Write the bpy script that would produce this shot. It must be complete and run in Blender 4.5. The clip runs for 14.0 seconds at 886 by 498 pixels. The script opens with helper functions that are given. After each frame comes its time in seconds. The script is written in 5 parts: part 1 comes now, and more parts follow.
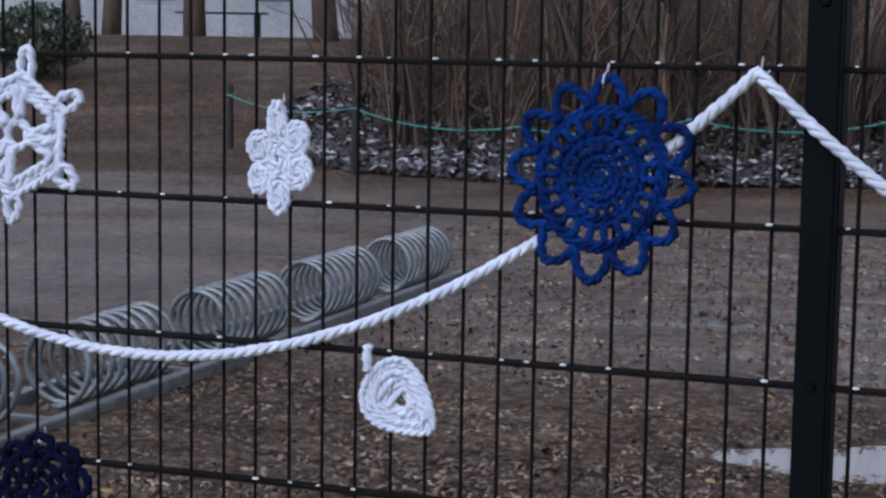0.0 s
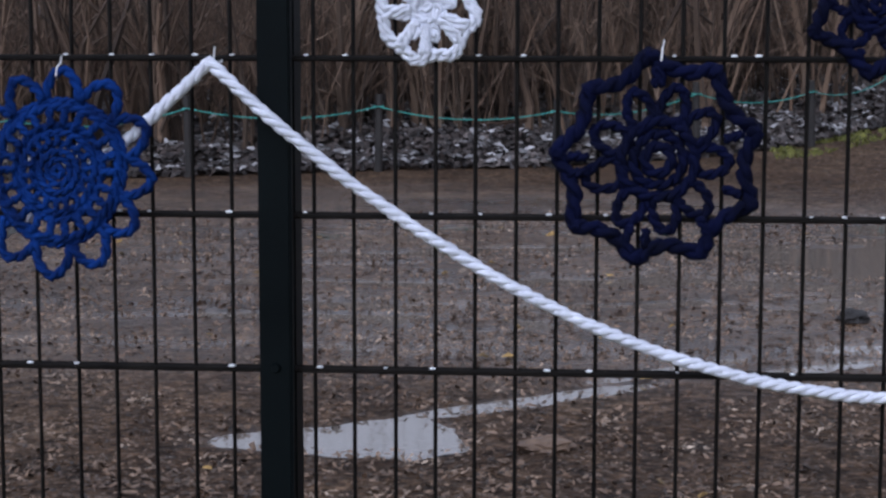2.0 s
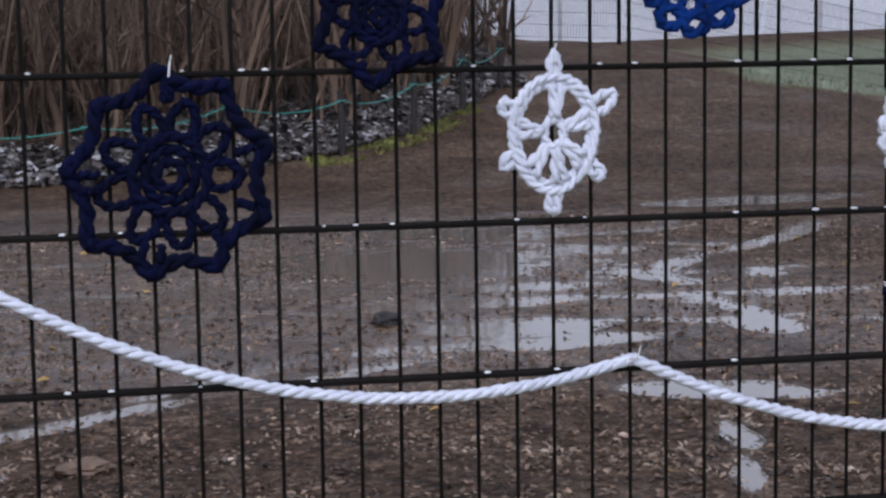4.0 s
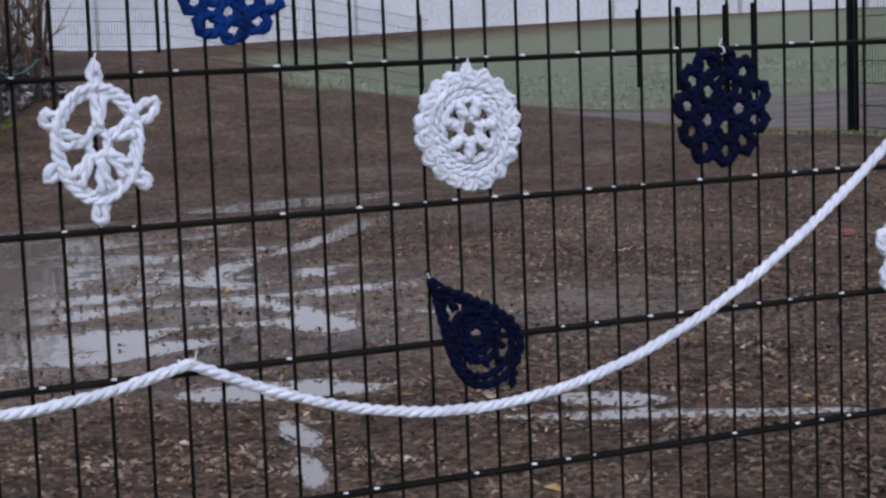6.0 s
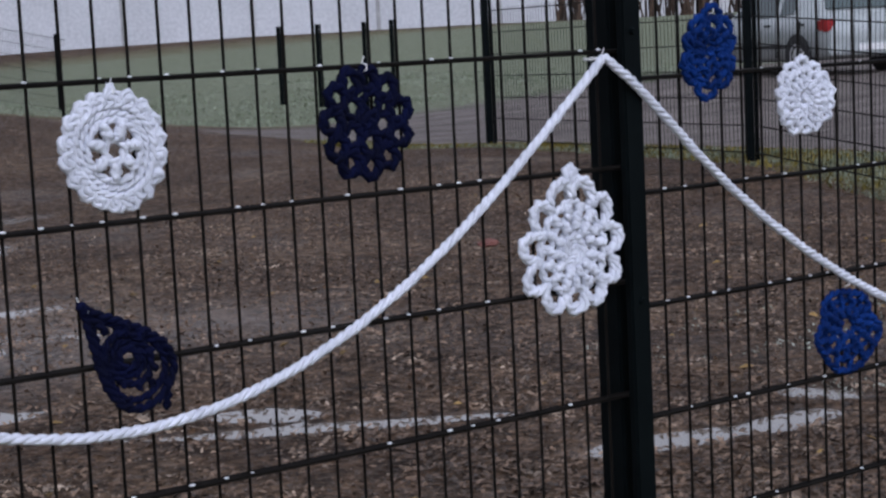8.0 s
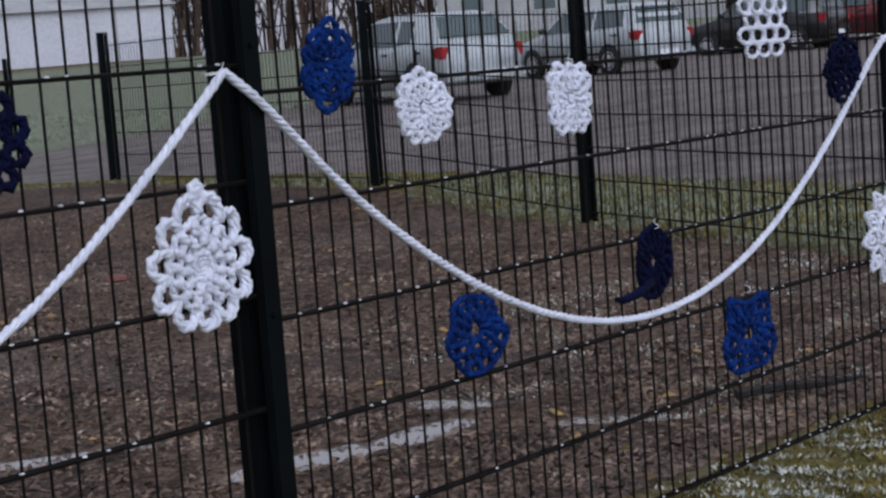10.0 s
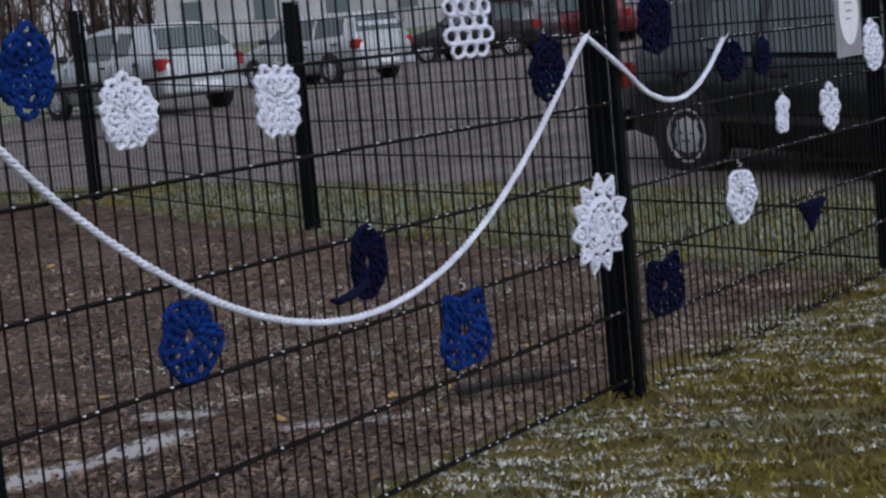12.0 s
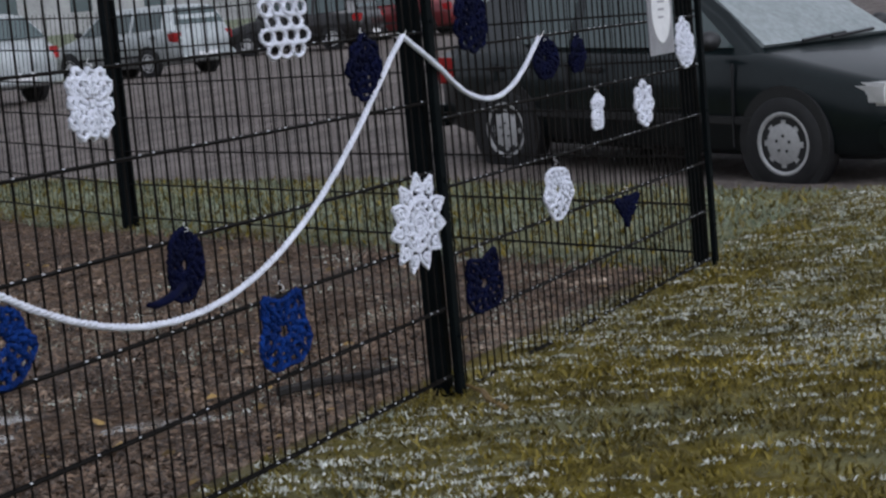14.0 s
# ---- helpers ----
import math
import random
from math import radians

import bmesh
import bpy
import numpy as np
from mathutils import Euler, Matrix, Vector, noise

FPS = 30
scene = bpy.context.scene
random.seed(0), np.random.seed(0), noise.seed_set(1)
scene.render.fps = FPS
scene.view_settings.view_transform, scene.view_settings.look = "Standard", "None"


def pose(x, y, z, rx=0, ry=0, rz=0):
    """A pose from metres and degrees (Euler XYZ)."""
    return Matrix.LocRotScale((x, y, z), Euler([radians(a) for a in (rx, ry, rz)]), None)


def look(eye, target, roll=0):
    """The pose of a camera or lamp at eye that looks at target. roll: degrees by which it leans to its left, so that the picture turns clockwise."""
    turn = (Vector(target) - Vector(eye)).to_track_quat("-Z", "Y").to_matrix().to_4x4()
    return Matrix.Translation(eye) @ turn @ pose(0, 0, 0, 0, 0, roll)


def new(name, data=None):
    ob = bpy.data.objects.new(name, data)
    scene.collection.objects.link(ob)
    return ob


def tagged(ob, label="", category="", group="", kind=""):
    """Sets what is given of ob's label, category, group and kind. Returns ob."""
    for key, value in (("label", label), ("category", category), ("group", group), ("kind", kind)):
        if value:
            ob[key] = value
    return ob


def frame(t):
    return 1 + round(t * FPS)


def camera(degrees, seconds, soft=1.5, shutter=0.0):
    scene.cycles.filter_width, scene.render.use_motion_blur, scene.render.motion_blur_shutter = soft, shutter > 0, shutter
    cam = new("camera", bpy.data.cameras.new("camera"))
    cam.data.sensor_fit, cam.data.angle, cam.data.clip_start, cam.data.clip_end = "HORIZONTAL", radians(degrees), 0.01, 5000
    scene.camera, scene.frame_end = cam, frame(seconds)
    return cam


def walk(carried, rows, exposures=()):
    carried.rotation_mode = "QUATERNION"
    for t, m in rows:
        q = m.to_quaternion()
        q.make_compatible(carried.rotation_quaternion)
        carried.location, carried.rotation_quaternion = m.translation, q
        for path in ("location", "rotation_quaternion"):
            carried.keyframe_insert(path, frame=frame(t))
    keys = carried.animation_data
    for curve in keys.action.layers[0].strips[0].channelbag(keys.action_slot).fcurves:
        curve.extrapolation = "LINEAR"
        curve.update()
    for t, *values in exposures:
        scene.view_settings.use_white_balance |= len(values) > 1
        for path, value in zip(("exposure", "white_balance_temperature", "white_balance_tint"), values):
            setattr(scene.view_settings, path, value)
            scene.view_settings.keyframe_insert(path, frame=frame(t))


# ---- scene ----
cam = camera(28.1, 14.0, soft=2.5)
PATH = [
    (0, (0.3280, -2.2455, 1.2043), (-0.3599, -0.3822, 0.9701), 0.91),
    (0.5, (0.3450, -2.2379, 1.2092), (-0.2053, -0.3293, 0.9760), 0.73),
    (1, (0.3609, -2.2329, 1.2106), (-0.0603, -0.2122, 0.9589), 0.6),
    (1.5, (0.3744, -2.2412, 1.2085), (0.0874, -0.1976, 0.9537), 0.3),
    (2, (0.3910, -2.2516, 1.2074), (0.2330, -0.1934, 0.9558), 0.1),
    (2.5, (0.3983, -2.2599, 1.2085), (0.3869, -0.1945, 0.9662), -0.1),
    (3, (0.4025, -2.2537, 1.2106), (0.5294, -0.1914, 0.9703), -0.4),
    (3.5, (0.4077, -2.2506, 1.2116), (0.6656, -0.2007, 0.9693), -0.5),
    (4, (0.4233, -2.2599, 1.2106), (0.7977, -0.2278, 0.9693), -0.9),
    (4.2, (0.4306, -2.2578, 1.2106), (0.8518, -0.2350, 0.9693), -1.0),
    (6.3, (0.4151, -2.2864, 1.2106), (1.3365, -0.4383, 0.9610), -2.30),
    (6.5, (0.4196, -2.2742, 1.2116), (1.3677, -0.4400, 0.9610), -2.30),
    (7, (0.4105, -2.2905, 1.2126), (1.4488, -0.5055, 0.9630), -2.51),
    (7.5, (0.4068, -2.2931, 1.2126), (1.5389, -0.5655, 0.9674), -2.62),
    (8, (0.4075, -2.2916, 1.2116), (1.6342, -0.6299, 0.9663), -2.82),
    (8.2, (0.4135, -2.2863, 1.2126), (1.6825, -0.6567, 0.9663), -2.83),
    (10.3, (0.4087, -2.2911, 1.1700), (1.9874, -0.9568, 0.9370), -4.4),
    (10.5, (0.4170, -2.3005, 1.1669), (2.0166, -0.9911, 0.9318), -4.4),
    (11, (0.4233, -2.3078, 1.1596), (2.0914, -1.0889, 0.9183), -4.9),
    (11.5, (0.4212, -2.3213, 1.1617), (2.1351, -1.1690, 0.9142), -5.0),
    (12, (0.4233, -2.3192, 1.1565), (2.1611, -1.2022, 0.9100), -5.3),
    (12.5, (0.4306, -2.3296, 1.1606), (2.1705, -1.2168, 0.9100), -5.5),
    (13, (0.4337, -2.3296, 1.1669), (2.2006, -1.2636, 0.9069), -5.6),
    (13.5, (0.4285, -2.3348, 1.1700), (2.2339, -1.3364, 0.9027), -5.4),
    (14, (0.4295, -2.3306, 1.1742), (2.2672, -1.3936, 0.9006), -5.2),
]
walk(cam, [(t, look(eye, target, roll)) for t, eye, target, roll in PATH],
     [(0, -0.28, 5150, 17), (4, -0.25, 5480, 18), (7, -0.34, 5500, 17.5), (11, -0.49, 5500, 17), (14, -0.43, 5680, 13)])

# ---- light and air: a bright overcast winter day ----
world = bpy.data.worlds.new("overcast_sky")
scene.world = world
world.use_nodes = True
wn = world.node_tree
wn.nodes.clear()
sky = wn.nodes.new("ShaderNodeTexSky")
sky.sky_type = "NISHITA"
sky.sun_disc = False
sky.sun_elevation = radians(32)
sky.sun_rotation = radians(200)
sky.air_density, sky.dust_density, sky.ozone_density = 1.0, 6.0, 1.0
wbg = wn.nodes.new("ShaderNodeBackground")
wbg.inputs["Strength"].default_value = 0.15
wout = wn.nodes.new("ShaderNodeOutputWorld")
haze = wn.nodes.new("ShaderNodeHueSaturation")
haze.inputs["Saturation"].default_value = 0.15
wn.links.new(sky.outputs[0], haze.inputs["Color"])
cloud = wn.nodes.new("ShaderNodeMix")
cloud.data_type = "RGBA"
cloud.inputs[0].default_value = 0.5
cloud.inputs[7].default_value = (7.2, 7.05, 6.9, 1)
wn.links.new(haze.outputs[0], cloud.inputs[6])
wn.links.new(cloud.outputs[2], wbg.inputs["Color"])
wn.links.new(wbg.outputs[0], wout.inputs["Surface"])
sun_data = bpy.data.lights.new("sun", "SUN")
sun_data.energy, sun_data.angle, sun_data.color = 0.75, radians(30), (1.0, 0.97, 0.93)
sun = new("sun", sun_data)
sun.matrix_world = look((0, 0, 20), (6, 16, 0))


# ---- materials ----
def mat(name, base, rough=0.7, metal=0.0):
    m = bpy.data.materials.new(name)
    m.use_nodes = True
    n = m.node_tree
    b = n.nodes["Principled BSDF"]
    b.inputs["Base Color"].default_value = (*base, 1)
    b.inputs["Roughness"].default_value = rough
    b.inputs["Metallic"].default_value = metal
    return m, n, b


def tex(n, kind, scale, detail=4.0, rough=0.6, coords="Object", stretch=None):
    t = n.nodes.new(kind)
    t.inputs["Scale"].default_value = scale
    if kind == "ShaderNodeTexNoise":
        t.inputs["Detail"].default_value = detail
        t.inputs["Roughness"].default_value = rough
    if coords == "World":
        g = n.nodes.new("ShaderNodeNewGeometry").outputs["Position"]
    else:
        g = n.nodes.new("ShaderNodeTexCoord").outputs["Object"]
    if stretch:
        mp = n.nodes.new("ShaderNodeMapping")
        mp.inputs["Scale"].default_value = stretch
        n.links.new(g, mp.inputs["Vector"])
        g = mp.outputs[0]
    n.links.new(g, t.inputs["Vector"])
    return t


def ramp(n, fac, stops):
    r = n.nodes.new("ShaderNodeValToRGB")
    el = r.color_ramp.elements
    while len(el) < len(stops):
        el.new(0.5)
    for e, (p, c) in zip(el, stops):
        e.position, e.color = p, (*c, 1)
    n.links.new(fac, r.inputs["Fac"])
    return r.outputs["Color"]


def mix(n, fac, a, b, mode="MIX"):
    x = n.nodes.new("ShaderNodeMix")
    x.data_type, x.blend_type = "RGBA", mode
    if isinstance(fac, float):
        x.inputs[0].default_value = fac
    else:
        n.links.new(fac, x.inputs[0])
    for sock, v in ((x.inputs[6], a), (x.inputs[7], b)):
        if isinstance(v, tuple):
            sock.default_value = (*v, 1)
        else:
            n.links.new(v, sock)
    return x.outputs[2]


def bump(n, b, height, strength, distance=0.01):
    k = n.nodes.new("ShaderNodeBump")
    k.inputs["Strength"].default_value, k.inputs["Distance"].default_value = strength, distance
    n.links.new(height, k.inputs["Height"])
    n.links.new(k.outputs[0], b.inputs["Normal"])


def mottled(name, stops, scale, rough=0.7, metal=0.0, fine=None, strength=0.4, dist=0.004, coords="Object", stretch=None, random_by=None, spread=0.25):
    """A surface whose colour wanders between the stops, with a finer grain in relief and an optional difference from piece to piece."""
    m, n, b = mat(name, stops[0][1], rough, metal)
    big = tex(n, "ShaderNodeTexNoise", scale, 6, 0.65, coords, stretch)
    col = ramp(n, big.outputs["Fac"], stops)
    small = tex(n, "ShaderNodeTexNoise", fine or scale * 9, 5, 0.7, coords, stretch)
    col = mix(n, 0.35, col, ramp(n, small.outputs["Fac"], [(0.3, (0.25, 0.25, 0.25)), (0.7, (0.8, 0.8, 0.8))]), "OVERLAY")
    if random_by:
        src = n.nodes.new("ShaderNodeObjectInfo").outputs["Random"] if random_by == "object" else n.nodes.new("ShaderNodeNewGeometry").outputs["Random Per Island"]
        lo, hi = 0.5 - spread, 0.5 + spread
        col = mix(n, 0.9, col, ramp(n, src, [(0, (lo, lo, lo)), (1, (hi, hi, hi))]), "OVERLAY")
    n.links.new(col, b.inputs["Base Color"])
    rr = n.nodes.new("ShaderNodeMapRange")
    rr.inputs[3].default_value, rr.inputs[4].default_value = rough - 0.12, min(1, rough + 0.12)
    n.links.new(small.outputs["Fac"], rr.inputs[0])
    n.links.new(rr.outputs[0], b.inputs["Roughness"])
    bump(n, b, small.outputs["Fac"], strength, dist)
    return m


def yarn(name, dark, light):
    m, n, b = mat(name, light, 0.9)
    big = tex(n, "ShaderNodeTexNoise", 22, 3)
    fib = tex(n, "ShaderNodeTexNoise", 420, 4, 0.7)
    col = ramp(n, big.outputs["Fac"], [(0.3, dark), (0.65, light)])
    col = mix(n, 0.4, col, ramp(n, fib.outputs["Fac"], [(0.3, (0.3, 0.3, 0.3)), (0.7, (0.72, 0.72, 0.72))]), "OVERLAY")
    n.links.new(col, b.inputs["Base Color"])
    b.inputs["Specular IOR Level"].default_value = 0.15
    bump(n, b, fib.outputs["Fac"], 0.5, 0.002)
    return m


M_WHITE = yarn("white_cotton_yarn", (0.58, 0.60, 0.67), (0.74, 0.76, 0.84))
M_BLUE = yarn("royal_blue_yarn", (0.0011, 0.0068, 0.046), (0.0062, 0.033, 0.178))
M_NAVY = yarn("navy_yarn", (0.0005, 0.0011, 0.009), (0.0012, 0.0028, 0.026))
M_FENCE = mottled("dark_green_powder_coat", [(0.3, (0.0015, 0.0027, 0.0031)), (0.7, (0.0036, 0.0058, 0.0064))], 9, 0.55, 0.0, 160, 0.15, 0.001)
M_WIRE = mottled("dark_coated_wire", [(0.3, (0.0028, 0.0024, 0.0021)), (0.7, (0.0100, 0.0082, 0.0067))], 12, 0.55, 0.0, 200, 0.2, 0.001, random_by="object", spread=0.12)
M_FENCE.node_tree.nodes["Principled BSDF"].inputs["Specular IOR Level"].default_value = 0.06
M_WIRE.node_tree.nodes["Principled BSDF"].inputs["Specular IOR Level"].default_value = 0.09
M_FROST = mottled("ice_bead", [(0.3, (0.6, 0.62, 0.64)), (0.7, (0.85, 0.86, 0.88))], 60, 0.35, 0.0, 400, 0.3, 0.001)
M_ZINC = mottled("galvanised_steel", [(0.3, (0.13, 0.14, 0.14)), (0.7, (0.27, 0.285, 0.28))], 14, 0.42, 0.5, 120, 0.2, 0.001)
M_BARK = mottled("dead_brown_stems", [(0.3, (0.035, 0.022, 0.014)), (0.55, (0.075, 0.048, 0.030)), (0.75, (0.16, 0.12, 0.085))], 3, 0.85, 0.0, 40, 0.6, 0.01, "Object", (1, 1, 0.2), "island", 0.3)
M_THICKET = mottled("wet_thicket_stems", [(0.3, (0.042, 0.026, 0.016)), (0.55, (0.115, 0.075, 0.048)), (0.75, (0.25, 0.19, 0.14))], 1.3, 0.85, 0.0, 40, 0.6, 0.01, "World", (1, 1, 0.2), "island", 0.38)
M_RIME = mottled("frosted_dead_leaves", [(0.3, (0.12, 0.115, 0.11)), (0.7, (0.40, 0.39, 0.39))], 3, 0.6, 0.0, 60, 0.4, 0.01, "World", None, "island", 0.3)
M_LITTER = mottled("wet_leaf_litter", [(0.3, (0.012, 0.009, 0.007)), (0.55, (0.042, 0.031, 0.026)), (0.76, (0.26, 0.23, 0.21))], 2.5, 0.5, 0.0, 60, 0.5, 0.01, "World", None, "island", 0.42)
M_CHIP = mottled("wood_chips_and_gravel", [(0.3, (0.04, 0.023, 0.014)), (0.55, (0.15, 0.098, 0.062)), (0.75, (0.46, 0.37, 0.28))], 5, 0.55, 0.0, 90, 0.5, 0.004, "World", None, "island", 0.4)
M_LEAF = mottled("fallen_leaves", [(0.3, (0.14, 0.085, 0.025)), (0.7, (0.34, 0.22, 0.07))], 6, 0.7, 0.0, 90, 0.3, 0.004, "World", None, "island", 0.4)
M_GRASS = mottled("winter_grass", [(0.3, (0.056, 0.044, 0.003)), (0.55, (0.145, 0.112, 0.009)), (0.75, (0.25, 0.19, 0.02))], 1.6, 0.65, 0.0, 30, 0.2, 0.004, "World", None, "island", 0.3)
M_PALE = mottled("frosted_grass_blades", [(0.3, (0.20, 0.23, 0.16)), (0.7, (0.62, 0.65, 0.58))], 2.2, 0.7, 0.0, 40, 0.2, 0.004, "World", None, "island", 0.25)
M_RIMEGRASS = mottled("white_rime_on_grass", [(0.3, (0.34, 0.36, 0.28)), (0.7, (0.74, 0.76, 0.70))], 2.2, 0.7, 0.0, 40, 0.2, 0.004, "World", None, "island", 0.2)
M_SAGE = mottled("sage_green_frosted_grass", [(0.3, (0.09, 0.115, 0.055)), (0.7, (0.30, 0.33, 0.25))], 1.2, 0.7, 0.0, 40, 0.2, 0.004, "World", None, "island", 0.25)
M_MOSS = mottled("yellow_green_moss", [(0.3, (0.075, 0.078, 0.012)), (0.7, (0.20, 0.20, 0.045))], 3, 0.8, 0.0, 40, 0.2, 0.004, "World", None, "island", 0.25)
M_STAKE = mottled("dark_wet_wood", [(0.3, (0.008, 0.007, 0.006)), (0.7, (0.026, 0.021, 0.018))], 8, 0.7, 0.0, 70, 0.5, 0.004)
M_CORD = mottled("green_plastic_cord", [(0.3, (0.02, 0.16, 0.13)), (0.7, (0.08, 0.34, 0.29))], 30, 0.5)
M_HALL = mottled("white_sheet_cladding", [(0.3, (0.47, 0.48, 0.50)), (0.7, (0.56, 0.57, 0.59))], 0.3, 0.6, 0.0, 6, 0.1, 0.01)
M_GREYWALL = mottled("pale_grey_render", [(0.3, (0.24, 0.24, 0.235)), (0.7, (0.42, 0.42, 0.41))], 0.4, 0.8, 0.0, 8, 0.2, 0.01)
M_ROOF = mottled("red_brown_roof", [(0.3, (0.12, 0.045, 0.035)), (0.7, (0.22, 0.09, 0.07))], 0.6, 0.8, 0.0, 10, 0.2, 0.01)
M_TIE = mottled("white_plastic_tie", [(0.3, (0.7, 0.7, 0.7)), (0.7, (0.8, 0.8, 0.8))], 30, 0.4)
M_PLATE = mottled("grey_card", [(0.3, (0.20, 0.20, 0.21)), (0.7, (0.30, 0.30, 0.31))], 12, 0.6)
M_PAPER = mottled("white_paper", [(0.3, (0.66, 0.66, 0.66)), (0.7, (0.78, 0.78, 0.78))], 9, 0.7)
M_INK = mottled("faded_ink", [(0.3, (0.25, 0.25, 0.27)), (0.7, (0.35, 0.35, 0.37))], 9, 0.7)
M_TYRE = mottled("tyre_rubber", [(0.3, (0.008, 0.008, 0.009)), (0.7, (0.02, 0.02, 0.021))], 9, 0.75)
M_RIM = mottled("silver_wheel_cover", [(0.3, (0.42, 0.42, 0.42)), (0.7, (0.58, 0.58, 0.58))], 9, 0.4, 0.25)
M_TRIM = mottled("black_plastic_trim", [(0.3, (0.008, 0.008, 0.009)), (0.7, (0.018, 0.018, 0.019))], 12, 0.5)
M_RED = mottled("red_lamp_lens", [(0.3, (0.22, 0.01, 0.012)), (0.7, (0.36, 0.02, 0.02))], 12, 0.2)
M_LAMP = mottled("clear_lamp_lens", [(0.3, (0.6, 0.6, 0.6)), (0.7, (0.8, 0.8, 0.8))], 12, 0.15, 0.3)


def paint(name, a, b):
    m = mottled(name, [(0.35, a), (0.65, b)], 2.5, 0.32, 0.25, 90, 0.03, 0.001)
    m.node_tree.nodes["Principled BSDF"].inputs["Coat Weight"].default_value = 0.6
    return m


P_DARK = paint("dark_green_car_paint", (0.004, 0.008, 0.009), (0.008, 0.014, 0.015))
P_DARK.node_tree.nodes["Principled BSDF"].inputs["Coat Weight"].default_value = 0.25
P_DARK.node_tree.nodes["Principled BSDF"].inputs["Specular IOR Level"].default_value = 0.3
P_SILVER = paint("silver_white_car_paint", (0.34, 0.37, 0.37), (0.46, 0.49, 0.49))
P_BLACK = paint("black_car_paint", (0.008, 0.008, 0.009), (0.018, 0.016, 0.016))
P_WINE = paint("dark_red_car_paint", (0.10, 0.012, 0.014), (0.16, 0.02, 0.022))

# windscreens: the bright sky's reflection is put into a pale base colour
M_SKYGLASS = mottled("windscreen_with_painted_sky", [(0.3, (0.20, 0.23, 0.23)), (0.7, (0.30, 0.33, 0.33))], 1.5, 0.2, 0.0, 20, 0.03, 0.001)
m_, n_, b_ = mat("tinted_glass", (0.07, 0.095, 0.095), 0.06)
b_.inputs["Specular IOR Level"].default_value = 0.8
M_GLASS = m_
m_, n_, b_ = mat("muddy_water", (0.185, 0.16, 0.135), 0.05)
b_.inputs["Specular IOR Level"].default_value = 0.75
wv = tex(n_, "ShaderNodeTexNoise", 9, 3, 0.5, "World")
bump(n_, b_, wv.outputs["Fac"], 0.07, 0.01)
M_WATER = m_


def ground_material():
    """Bare wet earth, lawn and asphalt in one sheet; the three areas are told apart by the attribute 'zone' (r: lawn, g: asphalt, b: wetness, alpha: how frosted the lawn is)."""
    m, n, b = mat("earth_lawn_and_asphalt", (0.08, 0.06, 0.045), 0.85)
    at = n.nodes.new("ShaderNodeAttribute")
    at.attribute_name = "zone"
    sep = n.nodes.new("ShaderNodeSeparateColor")
    n.links.new(at.outputs["Color"], sep.inputs[0])
    n1 = tex(n, "ShaderNodeTexNoise", 0.9, 8, 0.65, "World")
    n2 = tex(n, "ShaderNodeTexNoise", 9, 8, 0.75, "World")
    n3 = tex(n, "ShaderNodeTexNoise", 60, 6, 0.75, "World")
    n4 = tex(n, "ShaderNodeTexNoise", 24, 5, 0.7, "World")
    vor = tex(n, "ShaderNodeTexVoronoi", 45, coords="World")
    crumbs = tex(n, "ShaderNodeTexVoronoi", 17, coords="World")
    earth = ramp(n, n1.outputs["Fac"], [(0.3, (0.044, 0.026, 0.015)), (0.5, (0.088, 0.057, 0.036)), (0.7, (0.150, 0.108, 0.074))])
    earth = mix(n, 0.9, earth, ramp(n, n2.outputs["Fac"], [(0.34, (0.10, 0.09, 0.08)), (0.66, (0.86, 0.84, 0.80))]), "OVERLAY")
    earth = mix(n, 0.7, earth, ramp(n, n4.outputs["Fac"], [(0.36, (0.10, 0.09, 0.08)), (0.64, (0.86, 0.84, 0.80))]), "OVERLAY")
    earth = mix(n, 0.7, earth, ramp(n, n3.outputs["Fac"], [(0.35, (0.12, 0.11, 0.10)), (0.68, (0.86, 0.84, 0.80))]), "OVERLAY")
    earth = mix(n, 0.6, earth, ramp(n, vor.outputs["Color"], [(0.0, (0.16, 0.16, 0.16)), (0.8, (0.62, 0.6, 0.58)), (1.0, (0.97, 0.95, 0.92))]), "OVERLAY")
    lawn = ramp(n, n2.outputs["Fac"], [(0.3, (0.060, 0.048, 0.006)), (0.5, (0.135, 0.105, 0.011)), (0.68, (0.26, 0.215, 0.05))])
    lawn = mix(n, 0.5, lawn, ramp(n, n3.outputs["Fac"], [(0.3, (0.25, 0.25, 0.25)), (0.7, (0.8, 0.8, 0.8))]), "OVERLAY")
    lawn = mix(n, ramp(n, n1.outputs["Fac"], [(0.46, (0, 0, 0)), (0.64, (0.62, 0.62, 0.62))]), lawn, (0.27, 0.30, 0.21))
    frosted = ramp(n, n2.outputs["Fac"], [(0.3, (0.085, 0.105, 0.055)), (0.5, (0.17, 0.195, 0.125)), (0.7, (0.31, 0.335, 0.25))])
    lawn = mix(n, at.outputs["Alpha"], lawn, frosted)
    tar = ramp(n, n1.outputs["Fac"], [(0.3, (0.115, 0.097, 0.088)), (0.7, (0.21, 0.184, 0.168))])
    streak = tex(n, "ShaderNodeTexNoise", 1.6, 6, 0.7, "World", (0.35, 1.6, 1))
    tar = mix(n, 0.6, tar, ramp(n, streak.outputs["Fac"], [(0.35, (0.22, 0.21, 0.20)), (0.65, (0.76, 0.75, 0.74))]), "OVERLAY")
    tar = mix(n, 0.6, tar, ramp(n, n3.outputs["Fac"], [(0.3, (0.25, 0.25, 0.25)), (0.7, (0.75, 0.75, 0.75))]), "OVERLAY")
    col = mix(n, sep.outputs[0], earth, lawn)
    col = mix(n, sep.outputs[1], col, tar)
